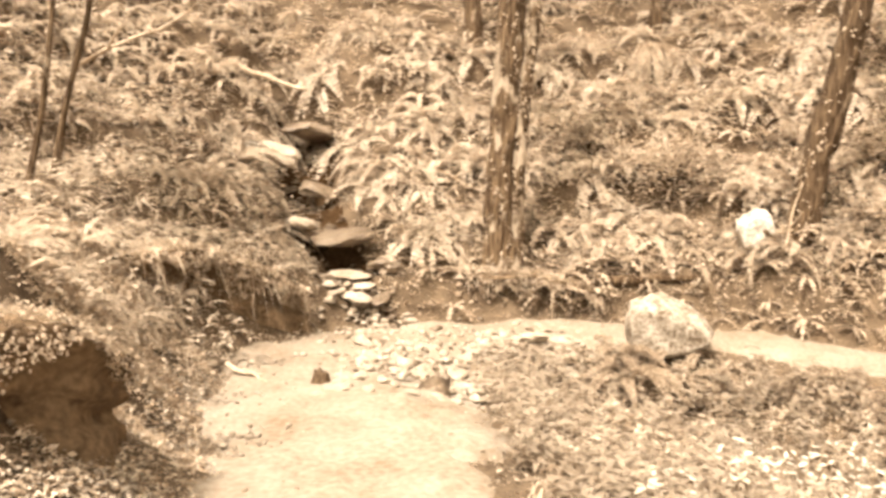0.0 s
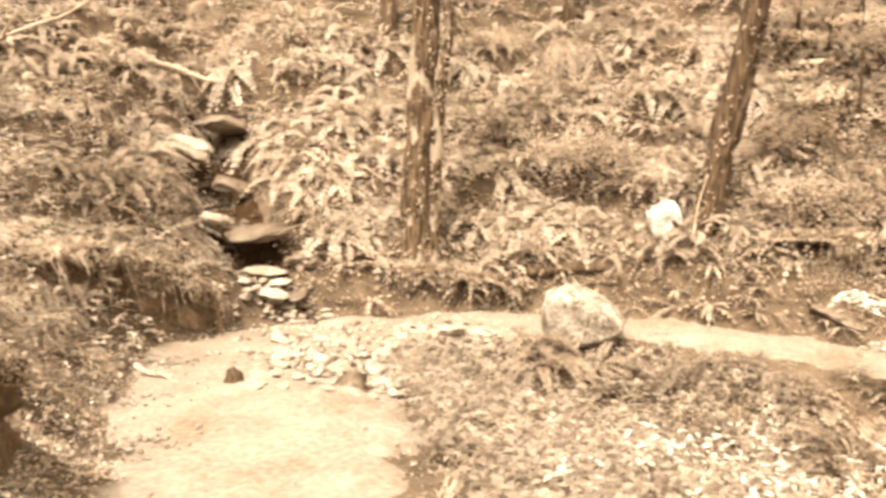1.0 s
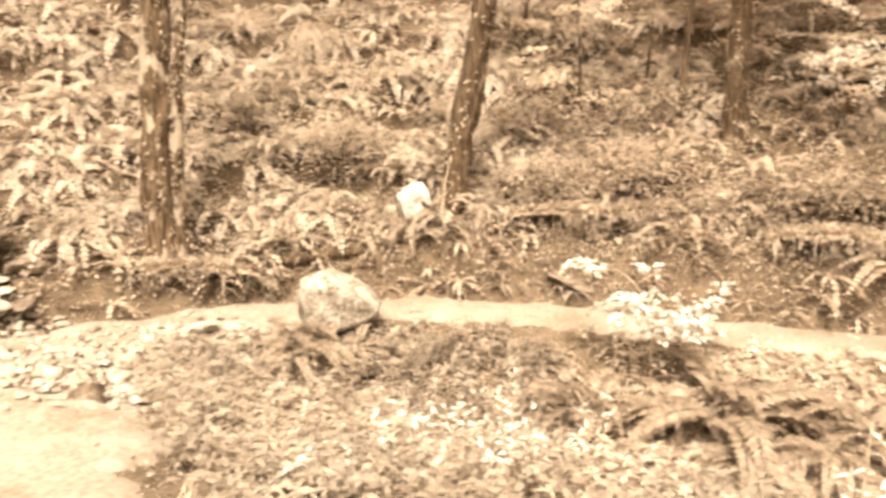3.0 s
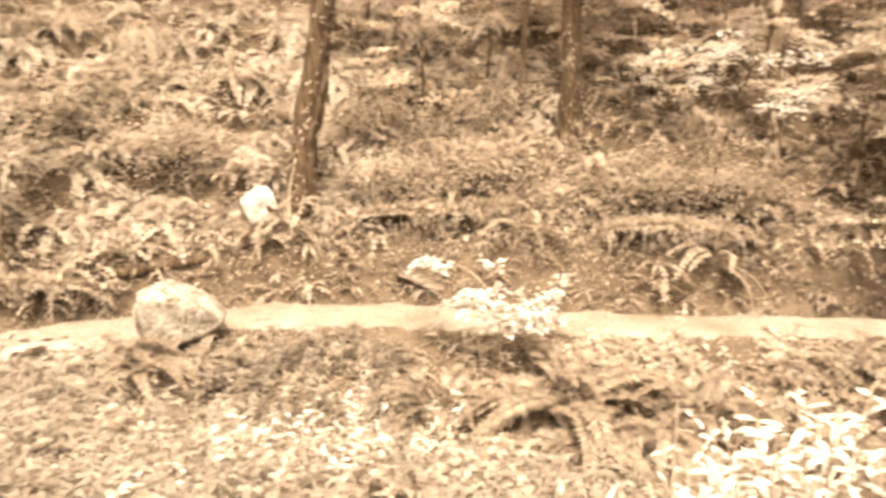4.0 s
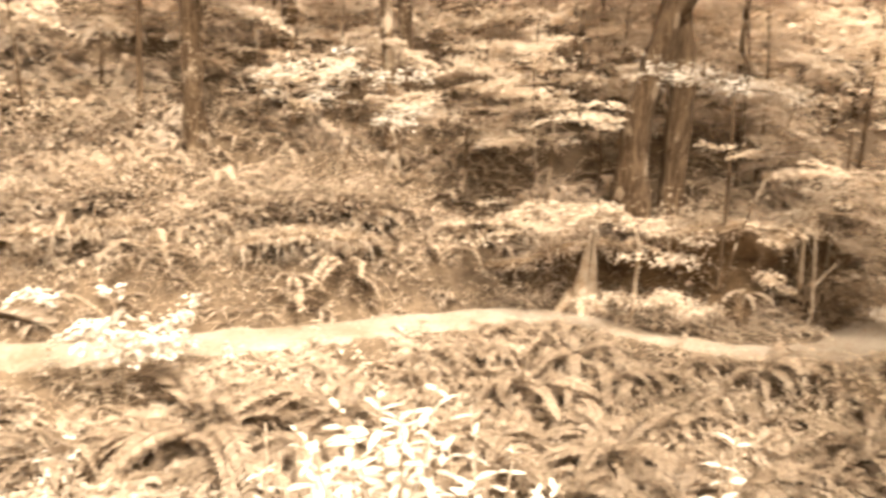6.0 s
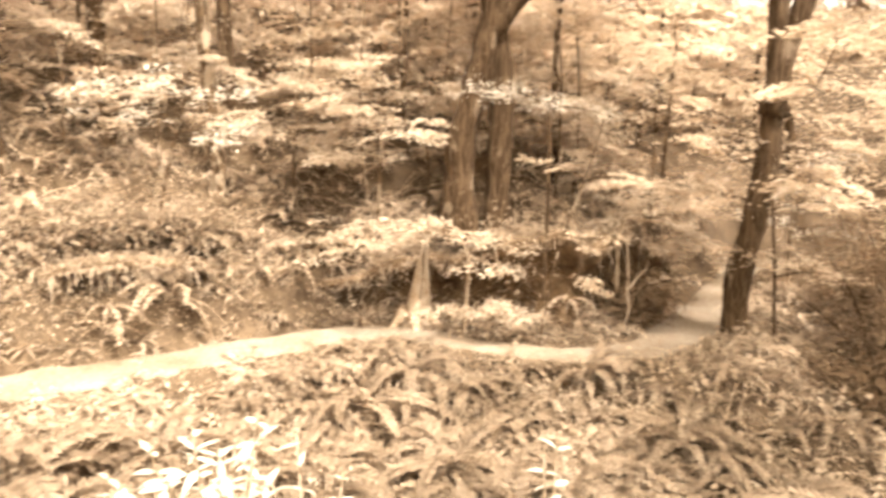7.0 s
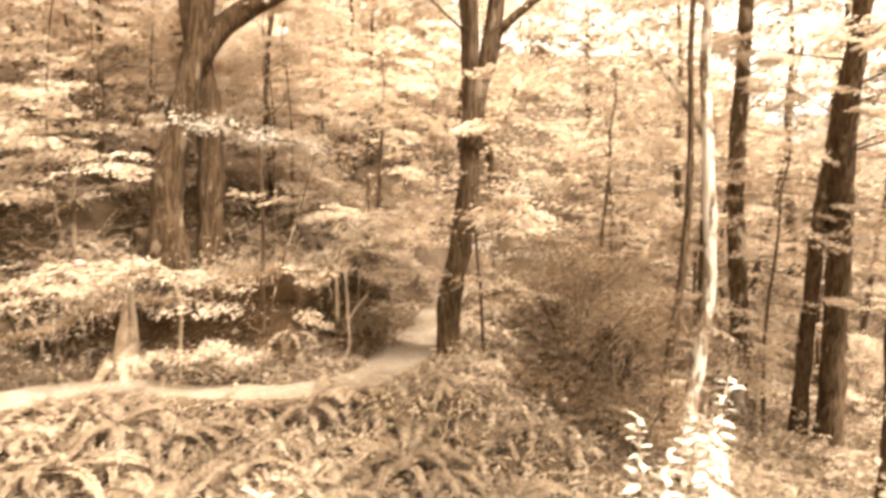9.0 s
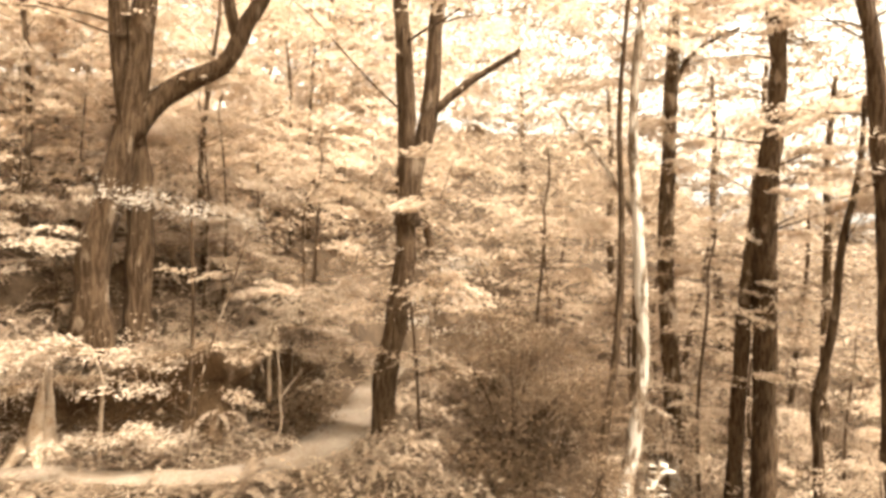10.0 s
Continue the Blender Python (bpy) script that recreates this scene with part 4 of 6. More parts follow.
stick((-1.95, 3.05, 0.85), 0.5, 0.022, (0, 12, -35), 84)
stick((-2.3, 4.0, 0.75), 0.4, 0.03, (0, -20, 40), 85)
stick((-4.2, 10.5, 2.5), 2.0, 0.03, (0, -28, 10), 86)
stick((-2.9, 12.5, 2.2), 1.6, 0.06, (0, 18, -5), 87)
stick((6.3, 8.35, -0.55), 0.7, 0.07, (0, 12, -25), 88, None, "fallen_log", "short broken log on the bank above the path", 0.04, 0)


def scattered_wood():
    rng = np.random.default_rng(91)
    for k in range(34):
        x, y = (rng.uniform(-1, 11), rng.uniform(8.5, 13)) if k < 20 else (rng.uniform(9, 18), rng.uniform(-8, 3))
        d, q = trail_place([x], [y])
        if abs(d[0]) < LINE[q[0], 3] + 0.3:
            continue
        slope = -math.degrees(math.atan(float(ground_z(x + 0.3, y) - ground_z(x - 0.3, y)) / 0.6))
        stick((x, y, float(ground_z(x, y)) + 0.08), rng.uniform(0.4, 1.4), rng.uniform(0.010, 0.026), (0, slope, rng.uniform(-30, 30)), 900 + k, forks=2)


scattered_wood()


M_EARTH = surface("dark_earth", toned(0.035, 0.2), toned(0.13, 0.36), 4.0, 0.95, 1.0, 25)


def stump(at, height, r, lean, seed, material, name, label, roots=5, rag=0.45):
    """A broken stump with flared roots and a splintered top."""
    rng = np.random.default_rng(seed)
    root = tagged(new(name), label, "stump")
    root.location = at
    n, rows = 14, 12
    verts = []
    spike = rng.uniform(1 - rag, 1.0, n) * np.where(np.arange(n) % 3 == 0, 1.0, 0.85)
    for i in range(rows):
        f = i / (rows - 1)
        for j in range(n):
            a = 2 * math.pi * j / n
            rr = r * (1.35 - (0.3 + rag * 1.75) * f ** 0.75) * (1 + 0.16 * math.sin(3 * a + seed) * (1 - f) + 0.08 * rng.normal())
            verts.append((rr * math.cos(a) + lean[0] * f * height, rr * math.sin(a) + lean[1] * f * height, -0.25 + (height * spike[j] + 0.25) * f))
    verts.append((lean[0] * height * 0.7, lean[1] * height * 0.7, height * 0.6))
    faces = []
    for i in range(rows - 1):
        for j in range(n):
            a, b = i * n + j, i * n + (j + 1) % n
            faces += [(a, b, b + n), (a, b + n, a + n)]
    faces += [((rows - 1) * n + j, (rows - 1) * n + (j + 1) % n, rows * n) for j in range(n)]
    part("stem", mesh_of("stem", verts, faces, material, True), root)
    for k in range(roots):
        a = 2 * math.pi * k / roots + rng.uniform(-0.3, 0.3)
        v, f = tube([(0.6 * r * math.cos(a), 0.6 * r * math.sin(a), 0.22), (1.4 * r * math.cos(a), 1.4 * r * math.sin(a), 0.03), (2.3 * r * math.cos(a), 2.3 * r * math.sin(a), -0.12)], [r * 0.4, r * 0.26, r * 0.1], 7, 0.15, seed + k, 0.08)
        part("root", mesh_of("root", v, f, material, True), root)
    return root


stump((10.86, 3.66, -1.28), 1.5, 0.25, (0.03, -0.10), 5, M_WOOD, "tree_stump", "pale tapering broken stump at the bend of the path")
stump((-1.0, 6.02, -0.60), 0.17, 0.15, (0.0, 0.0), 6, M_DARKBARK, "small_stump", "small dark broken stub at the path's edge", 0, 0.4)
stump((16.5, -6.95, -3.75), 1.7, 0.19, (0.0, 0.0), 7, M_PALEBARK, "tree_stump", "pale snapped stump below the slender trees")
stump((12.2, -1.15, -1.5), 0.5, 0.12, (0.05, 0.0), 8, M_WOOD, "small_stump", "weathered stub beside the path")


# ------------------------------------------------------------ ferns
def frond_arrays(length, rise, pairs, width, seed):
    """An arching frond along +x with paired pinnae."""
    rng = np.random.default_rng(seed)
    f = np.linspace(0.0, 1.0, 9)
    spine = np.stack([length * f * (1 - 0.12 * f), 0.02 * np.sin(3 * f + seed), length * (rise * f - (rise + 0.22) * f ** 2.1)], 1)
    s = np.linspace(0.14, 0.985, pairs)
    at = np.stack([np.interp(s, f, spine[:, k]) for k in range(3)], 1)
    tan = unit(np.stack([np.interp(s, f, np.gradient(spine[:, k])) for k in range(3)], 1))
    reach = width * np.clip(np.minimum(1.0, (s - 0.06) / 0.22), 0, 1) * (1 - s) ** 0.55 * 1.25
    pieces = []
    for side in (-1, 1):
        out = np.array([0, side, 0.0]) + tan * 0.45 + np.array([0, 0, -0.22]) + rng.normal(0, 0.07, (pairs, 3))
        nrm = np.cross(tan, np.array([0, 1.0, 0])) * -1 + rng.normal(0, 0.15, (pairs, 3))
        pieces.append(leaf_quads(at, out, nrm, reach + 0.008, np.full(pairs, length * 0.85 / pairs * 1.1), 0.15))
    strip = np.concatenate([spine + [0, -0.004, 0], spine + [0, 0.004, 0.003]])
    k = np.arange(8)
    pieces.append((strip, np.stack([k, k + 1, k + 10, k + 9], 1)))
    return gather(*pieces)


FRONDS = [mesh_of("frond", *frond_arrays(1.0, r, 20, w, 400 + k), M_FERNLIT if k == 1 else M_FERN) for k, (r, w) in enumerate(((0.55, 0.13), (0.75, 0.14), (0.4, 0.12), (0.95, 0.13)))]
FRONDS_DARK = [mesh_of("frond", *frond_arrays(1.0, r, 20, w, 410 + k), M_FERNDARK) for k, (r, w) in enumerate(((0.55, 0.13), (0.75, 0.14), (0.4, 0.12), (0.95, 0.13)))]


def fern(variant, shapes, label):
    """A crown of arching fronds at the origin, to be copied."""
    rng = np.random.default_rng(420 + variant)
    root = tagged(new("fern"), label, "fern", "ferns")
    n = (12, 14, 11, 15)[variant]
    for k in range(n):
        s = rng.uniform(0.38, 0.64)
        part("frond", shapes[int(rng.integers(4))], root, m=Matrix.LocRotScale((0, 0, 0.02), Euler((rng.normal(0, 0.2), rng.uniform(-0.45, 0.1), 2 * math.pi * k / n + rng.normal(0, 0.25))), (s, s * 0.85, s)))
    return root


def fern_bed(shapes, label, places, seed, low=0.7, high=1.25):
    rng = np.random.default_rng(seed)
    first = [fern(v, shapes, label) for v in range(4)]
    for k, (x, y) in enumerate(places):
        tilt = ground_normal(np.array([[x, y, 0.0]]))[0]
        m = Matrix.LocRotScale((x, y, float(ground_z(x, y)) + 0.02), Euler((-tilt[1] * 0.5, tilt[0] * 0.5, rng.uniform(0, 6.3))), (rng.uniform(low, high),) * 3)
        if k < 4:
            first[k].matrix_basis = m
        else:
            copy_thing(first[k % 4], m)


def bed(n, box, side, seed, gap, clear=0.25):
    p, _ = scatter(n * 12, *box, clear=clear, side=side, seed=seed, gap=2.3)
    out = []
    for q in p:
        if len(out) < n and creek_distance(q[:1], q[1:2])[0][0] > 0.75 and all(math.hypot(q[0] - u, q[1] - v) > gap for u, v in out):
            out.append((q[0], q[1]))
    return out


# These broad fronds carry the hollow's shade in their colour.
FRONDS_BROAD = [mesh_of("frond", *frond_arrays(1.0, r, 26, w, 405 + k), M_FERNSHADE) for k, (r, w) in enumerate(((0.55, 0.16), (0.75, 0.17), (0.4, 0.15), (0.95, 0.17)))]
fern_bed(FRONDS_BROAD, "arching crown fern in the green hollow", [(1.85, 7.55), (5.2, 5.4), (5.9, 4.9), (4.5, 5.0), (6.6, 4.6), (7.4, 3.6)] + bed(46, (3.0, 10.5, -1.5, 6.0), -1, 430, 0.62), 431, 0.9, 1.45)
fern_bed(FRONDS_BROAD, "tall crown fern with long arching fronds in the hollow", [(5.33, 4.95), (4.3, 5.47), (5.1, 5.75), (6.2, 4.7), (7.1, 3.1), (8.0, 2.1), (7.6, 0.5), (5.5, 5.4), (4.4, 6.1), (7.4, 1.4), (6.4, 3.6), (3.6, 5.2)], 440, 1.3, 1.75)
fern_bed(FRONDS_BROAD, "crown fern with arching fronds below the path's edge", [(8.78, 3.0), (8.3, 2.3), (9.2, 3.2), (9.2, 2.3), (8.6, 0.33), (8.3, 3.7), (9.1, 1.5), (9.2, -0.54), (7.9, 4.2), (8.6, 1.2), (10.0, -1.4), (8.9, -1.2), (1.78, 7.85), (2.1, 7.68), (2.5, 7.66)], 442, 0.8, 1.15)
fern_bed(FRONDS, "arching crown fern on the steep bank", [(3.78, 9.40), (4.22, 9.34), (3.95, 9.28)] + bed(76, (-6.0, 6.5, 9.4, 15.5), 1, 432, 0.62), 433, 0.8, 1.35)
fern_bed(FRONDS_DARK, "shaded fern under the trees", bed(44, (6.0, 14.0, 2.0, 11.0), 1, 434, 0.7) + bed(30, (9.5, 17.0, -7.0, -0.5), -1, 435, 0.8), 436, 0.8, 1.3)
fern_bed(FRONDS, "small fern on the grassy bank", bed(12, (-6.0, -2.2, 4.0, 9.0), 1, 437, 0.8), 438, 0.5, 0.8)


# ------------------------------------------------------------ shrubs and seedlings
def lit_branches(name, label, stem, r, arms, foliage, bark, leaf, leaves, seed, reach=0.55, per_arm=7, thin=0.025):
    """A young tree: a thin stem and arms that carry flat sprays."""
    rng = np.random.default_rng(seed)
    root = tagged(new(name), label, "sapling")
    o = np.array(stem[0], float)
    root.location = Vector(o)
    p = np.array(stem, float) - o
    p[0, 2] -= 0.2
    part("stem", mesh_of("stem", *tube(p, np.linspace(r, r * 0.5, len(p)), 8, 0.15, seed, 0.1), bark, True), root)
    green = []
    for a, b in arms:
        a, b = np.array(a, float) - o, np.array(b, float) - o
        mid = (a + b) / 2 + np.array([0, 0, 0.10 * np.linalg.norm(b - a)]) + rng.normal(0, 0.06, 3)
        part("twig", mesh_of("twig", *tube([a, mid, b], [r * 0.55, r * 0.4, r * 0.15], 6, 0.15, seed, 0.1), bark, True), root)
        out = unit(b - a)
        for k in range(per_arm):
            f = rng.uniform(0.15, 1.0)
            c = (1 - f) ** 2 * a + 2 * f * (1 - f) * mid + f * f * b
            ang = rng.normal(0, 1.0)
            d = np.array([out[0] * math.cos(ang) - out[1] * math.sin(ang), out[0] * math.sin(ang) + out[1] * math.cos(ang), rng.uniform(-0.15, 0.12)])
            green.append(spray_leaves(c + rng.normal(0, 0.05, 3), d, reach * rng.uniform(0.6, 1.2), leaves, rng, leaf, thin))
    part("crown", mesh_of("crown", *gather(*green), foliage), root, "flat pale sprays of small leaves")
    return root


lit_branches("young_beech", "young beech with wide sprays in sunlit colour over the path bend", [(10.75, 2.85, -1.30), (10.70, 2.80, -0.7), (10.66, 2.75, -0.2), (10.6, 2.9, 0.2)], 0.03,
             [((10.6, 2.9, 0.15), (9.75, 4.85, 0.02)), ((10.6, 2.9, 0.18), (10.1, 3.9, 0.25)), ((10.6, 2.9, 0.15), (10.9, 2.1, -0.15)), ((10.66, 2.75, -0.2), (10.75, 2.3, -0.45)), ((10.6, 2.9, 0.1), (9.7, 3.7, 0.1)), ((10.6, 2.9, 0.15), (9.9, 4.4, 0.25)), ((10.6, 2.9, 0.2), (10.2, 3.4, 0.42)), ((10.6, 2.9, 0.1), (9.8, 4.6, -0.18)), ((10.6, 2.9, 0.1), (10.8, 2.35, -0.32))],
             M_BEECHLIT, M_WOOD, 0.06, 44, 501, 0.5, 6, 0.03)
lit_branches("young_beech", "small beech with low sprays in sunlit colour by the path", [(10.55, 2.45, -1.3), (10.50, 2.45, -1.05), (10.45, 2.5, -0.85)], 0.02,
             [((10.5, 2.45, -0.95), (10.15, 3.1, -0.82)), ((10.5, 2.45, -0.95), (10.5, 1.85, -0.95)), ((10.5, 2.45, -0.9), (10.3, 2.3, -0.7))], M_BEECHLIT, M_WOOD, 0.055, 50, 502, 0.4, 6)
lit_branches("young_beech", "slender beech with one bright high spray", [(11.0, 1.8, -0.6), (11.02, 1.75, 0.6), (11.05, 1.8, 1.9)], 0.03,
             [((11.05, 1.8, 1.85), (10.8, 2.75, 2.12)), ((11.05, 1.8, 1.8), (11.15, 1.05, 1.72)), ((11.05, 1.8, 1.8), (10.6, 1.6, 1.9)), ((11.05, 1.8, 1.85), (10.7, 2.3, 2.0))], M_LEAFLIT, M_DARKBARK, 0.055, 28, 503, 0.45, 6, 0.05)
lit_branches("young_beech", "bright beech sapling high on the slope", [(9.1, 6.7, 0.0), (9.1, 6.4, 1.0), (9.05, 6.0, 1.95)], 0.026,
             [((9.05, 6.0, 1.9), (8.3, 6.6, 2.0)), ((9.05, 6.0, 1.9), (9.5, 5.6, 1.95)), ((9.05, 6.0, 1.95), (8.6, 6.1, 2.2)), ((9.05, 6.1, 1.6), (8.2, 6.9, 1.65)), ((9.05, 6.1, 1.5), (9.2, 5.4, 1.4))], M_LEAFLIT, M_BARK, 0.065, 30, 504, 0.45, 6, 0.05)
lit_branches("young_beech", "beech sapling with wide sprays in sunlit colour under the old tree", [(11.3, 4.4, 0.0), (11.2, 4.3, 1.0), (11.1, 4.2, 1.8)], 0.035,
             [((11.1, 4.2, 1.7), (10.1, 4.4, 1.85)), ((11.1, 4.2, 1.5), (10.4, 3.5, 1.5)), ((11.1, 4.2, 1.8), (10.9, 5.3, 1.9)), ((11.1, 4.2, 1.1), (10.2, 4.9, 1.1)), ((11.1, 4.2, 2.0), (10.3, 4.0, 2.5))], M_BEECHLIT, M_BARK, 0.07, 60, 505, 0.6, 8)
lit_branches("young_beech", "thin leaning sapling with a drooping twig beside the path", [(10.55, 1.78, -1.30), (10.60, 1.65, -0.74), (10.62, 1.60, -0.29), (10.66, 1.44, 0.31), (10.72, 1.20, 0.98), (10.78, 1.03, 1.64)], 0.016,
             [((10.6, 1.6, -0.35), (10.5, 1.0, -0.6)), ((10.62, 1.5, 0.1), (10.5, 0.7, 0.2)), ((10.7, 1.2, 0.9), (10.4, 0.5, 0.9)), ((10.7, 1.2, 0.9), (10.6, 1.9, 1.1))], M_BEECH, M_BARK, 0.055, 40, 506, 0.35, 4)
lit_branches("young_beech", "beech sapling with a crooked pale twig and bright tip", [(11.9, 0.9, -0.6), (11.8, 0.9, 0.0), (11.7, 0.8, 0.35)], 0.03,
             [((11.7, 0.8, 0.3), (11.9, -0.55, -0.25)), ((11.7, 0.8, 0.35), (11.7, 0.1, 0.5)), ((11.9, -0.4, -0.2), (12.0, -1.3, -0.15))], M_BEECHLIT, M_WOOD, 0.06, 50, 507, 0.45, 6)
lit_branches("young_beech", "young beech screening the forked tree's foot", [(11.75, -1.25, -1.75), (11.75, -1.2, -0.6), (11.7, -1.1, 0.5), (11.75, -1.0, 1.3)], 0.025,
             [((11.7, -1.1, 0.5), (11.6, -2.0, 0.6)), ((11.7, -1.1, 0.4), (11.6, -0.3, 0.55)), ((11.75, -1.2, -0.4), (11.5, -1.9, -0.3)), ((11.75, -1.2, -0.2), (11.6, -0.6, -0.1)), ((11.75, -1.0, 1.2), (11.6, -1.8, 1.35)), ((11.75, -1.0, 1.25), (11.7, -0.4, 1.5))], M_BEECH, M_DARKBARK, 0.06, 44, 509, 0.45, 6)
lit_branches("young_beech", "beech sapling with leaves coloured as sunlit beyond the forked tree", [(15.6, -1.75, -1.75), (15.65, -1.7, -0.6), (15.7, -1.75, 0.2), (15.7, -1.8, 0.9)], 0.03,
             [((15.65, -1.7, -0.2), (15.4, -1.1, -0.05)), ((15.65, -1.7, -0.3), (15.4, -2.5, -0.2)), ((15.7, -1.75, 0.2), (15.4, -2.3, 0.3)), ((15.7, -1.75, 0.3), (15.4, -1.2, 0.4)), ((15.7, -1.8, 0.8), (15.5, -2.4, 1.1))], M_LEAFLIT, M_BARK, 0.08, 40, 511, 0.5, 6, 0.05)
lit_branches("pale_shrub", "shrub with leaves coloured as sunlit overhanging the path's edge", [(5.30, 6.25, -1.5), (5.28, 6.25, -1.0), (5.25, 6.2, -0.6)], 0.02,
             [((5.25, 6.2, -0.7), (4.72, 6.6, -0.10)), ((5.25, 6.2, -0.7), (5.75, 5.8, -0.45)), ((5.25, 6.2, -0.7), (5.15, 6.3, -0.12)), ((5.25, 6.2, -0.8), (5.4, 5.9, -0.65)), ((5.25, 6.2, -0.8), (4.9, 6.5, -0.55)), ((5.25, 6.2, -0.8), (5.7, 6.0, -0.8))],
             M_LEAFLIT, M_WOOD, 0.10, 18, 508, 0.34, 5, 0.03)

# Broad leaves for shrubs and seedlings, sunlight painted into their colour.
LEAF_SHAPES = []
for _k in range(3):
    _rng = np.random.default_rng(520 + _k)
    _v, _f = [], []
    _s = np.linspace(0, 1, 6)
    _w = 0.30 * np.sin(np.pi * _s ** 0.8) ** 0.9
    for _i in range(6):
        _z = 0.10 * _s[_i] - (0.22 + 0.1 * _k) * _s[_i] ** 2
        _v += [(_s[_i], -_w[_i] * 0.5, _z + 0.05 * _w[_i]), (_s[_i], 0, _z), (_s[_i], _w[_i] * 0.5, _z + 0.05 * _w[_i])]
    for _i in range(5):
        _f += [(3 * _i, 3 * _i + 3, 3 * _i + 4, 3 * _i + 1), (3 * _i + 1, 3 * _i + 4, 3 * _i + 5, 3 * _i + 2)]
    LEAF_SHAPES.append(mesh_of("leaf", _v, _f, M_LEAFLIT, True))


def seedling(at, height, stems, leaf, pairs, spread, seed, name, label, wide=1.0):
    """A leafy seedling: upright stems with paired leaves, each leaf a piece."""
    rng = np.random.default_rng(seed)
    root = tagged(new(name), label, "shrub")
    root.location = at
    for k in range(stems):
        a = 2 * math.pi * k / max(stems, 1) + rng.uniform(-0.4, 0.4)
        lean = spread * (rng.uniform(0.3, 1.0) if stems > 1 else 0.1)
        h = height * rng.uniform(0.75, 1.0)
        pts = [np.array([0, 0, -0.15]), np.array([lean * 0.35 * math.cos(a), lean * 0.35 * math.sin(a), h * 0.5]), np.array([lean * math.cos(a), lean * math.sin(a), h])]
        part("stem", mesh_of("stem", *tube(pts, [0.008, 0.006, 0.003], 6, 0.1, seed + k, 0.08), M_WOOD, True), root)
        for j in range(pairs):
            f = 0.25 + 0.75 * (j + 0.5) / pairs
            c = (1 - f) ** 2 * pts[0] + 2 * f * (1 - f) * pts[1] + f * f * pts[2]
            for side in range(2):
                s = leaf * rng.uniform(0.7, 1.15) * (1.05 - 0.35 * f)
                part("leaf", LEAF_SHAPES[int(rng.integers(3))], root, m=Matrix.LocRotScale(c, Euler((rng.normal(0, 0.25), rng.uniform(-0.75, 0.15), j * 1.9 + side * math.pi + rng.normal(0, 0.3) + a)), (s, s * wide, s)))
    return root


def on_ground(x, y):
    return (x, y, float(ground_z(x, y)))


for _x, _y, _top, _st, _lf, _pr, _sp, _sd in ((2.80, 1.28, 0.74, 9, 0.13, 12, 0.30, 1), (2.62, 1.62, 0.32, 7, 0.13, 10, 0.34, 2), (2.95, 1.00, 0.48, 7, 0.13, 10, 0.32, 3), (3.1, 1.75, 0.25, 5, 0.12, 9, 0.3, 4), (2.75, 1.40, 0.5, 7, 0.13, 10, 0.36, 5)):
    _g = on_ground(_x, _y)
    seedling(_g, _top - _g[2], _st, _lf, _pr, _sp, 540 + _sd, "pale_shrub", "shrub with long leaves coloured as sunlit below the viewpoint")
_g = on_ground(2.53, 1.66)
seedling(_g, 0.62 - _g[2], 1, 0.05, 2, 0.05, 547, "bare_stalk", "thin pale upright stalk among bright leaves")
_g = on_ground(3.67, 0.30)
seedling(_g, 0.36 - _g[2], 2, 0.13, 5, 0.12, 550, "seedling", "young seedling with bright oval leaves", 1.3)
def upright_shrub(stems, leaf, label):
    """Slim stems from one root (each: a low point, a top, pairs of leaves), with broad leaves in crossed pairs all the way up."""
    rng = np.random.default_rng(565)
    x, y = stems[0][0][0] - 0.02, stems[0][0][1] + 0.02
    root = tagged(new("pale_shrub"), label, "shrub")
    root.location = on_ground(x, y)
    o = np.array(root.location)
    for k, (low, top, pairs) in enumerate(stems):
        low, top = np.array(low) - o, np.array(top) - o
        pts = [np.array([low[0] * 0.4, low[1] * 0.4, -0.1]), low * [1, 1, 0.9], (low + top) / 2 + rng.normal(0, 0.012, 3), top]
        part("stem", mesh_of("stem", *tube(pts, [0.008, 0.007, 0.005, 0.003], 6, 0.1, 560 + k, 0.06), M_WOOD, True), root)
        turn = rng.uniform(0, 3)
        for j in range(pairs):
            f = (j + 0.6) / pairs
            c = low + (top - low) * (f * 1.15 - 0.15)
            for side in range(2):
                s = leaf * rng.uniform(0.65, 1.2) * (1.1 - 0.35 * f)
                part("leaf", LEAF_SHAPES[int(rng.integers(3))], root, m=Matrix.LocRotScale(c, Euler((rng.normal(0, 0.3), rng.uniform(-0.5, 0.35), turn + j * 1.57 + side * math.pi + rng.normal(0, 0.3))), (s, s * 1.55, s)))
    return root


upright_shrub([((3.54, -1.4, 0.18), (3.85, -1.63, 0.75), 34), ((3.59, -1.37, 0.16), (3.81, -1.48, 0.62), 28), ((3.57, -1.29, 0.17), (3.7, -1.34, 0.49), 18), ((3.63, -1.24, 0.13), (3.87, -1.26, 0.58), 20), ((3.59, -1.53, 0.16), (3.78, -1.58, 0.47), 18), ((3.49, -1.41, 0.21), (3.68, -1.49, 0.58), 22)], 0.085, "bright upright shrub with paired oval leaves near the viewpoint")
for _x, _y, _top, _sd in ((2.3, 4.6, -0.35, 1), (2.9, 5.0, -0.55, 2), (1.7, 4.1, -0.25, 3), (3.3, 5.6, -0.75, 4), (2.2, 3.5, -0.2, 5), (3.9, 5.3, -0.95, 6), (1.2, 3.6, -0.2, 7)):
    _g = on_ground(_x, _y)
    seedling(_g, max(_top - _g[2], 0.25), 5, 0.10, 5, 0.25, 570 + _sd, "seedling", "low seedling with pointed leaves coloured as sunlit in the hollow", 1.3)


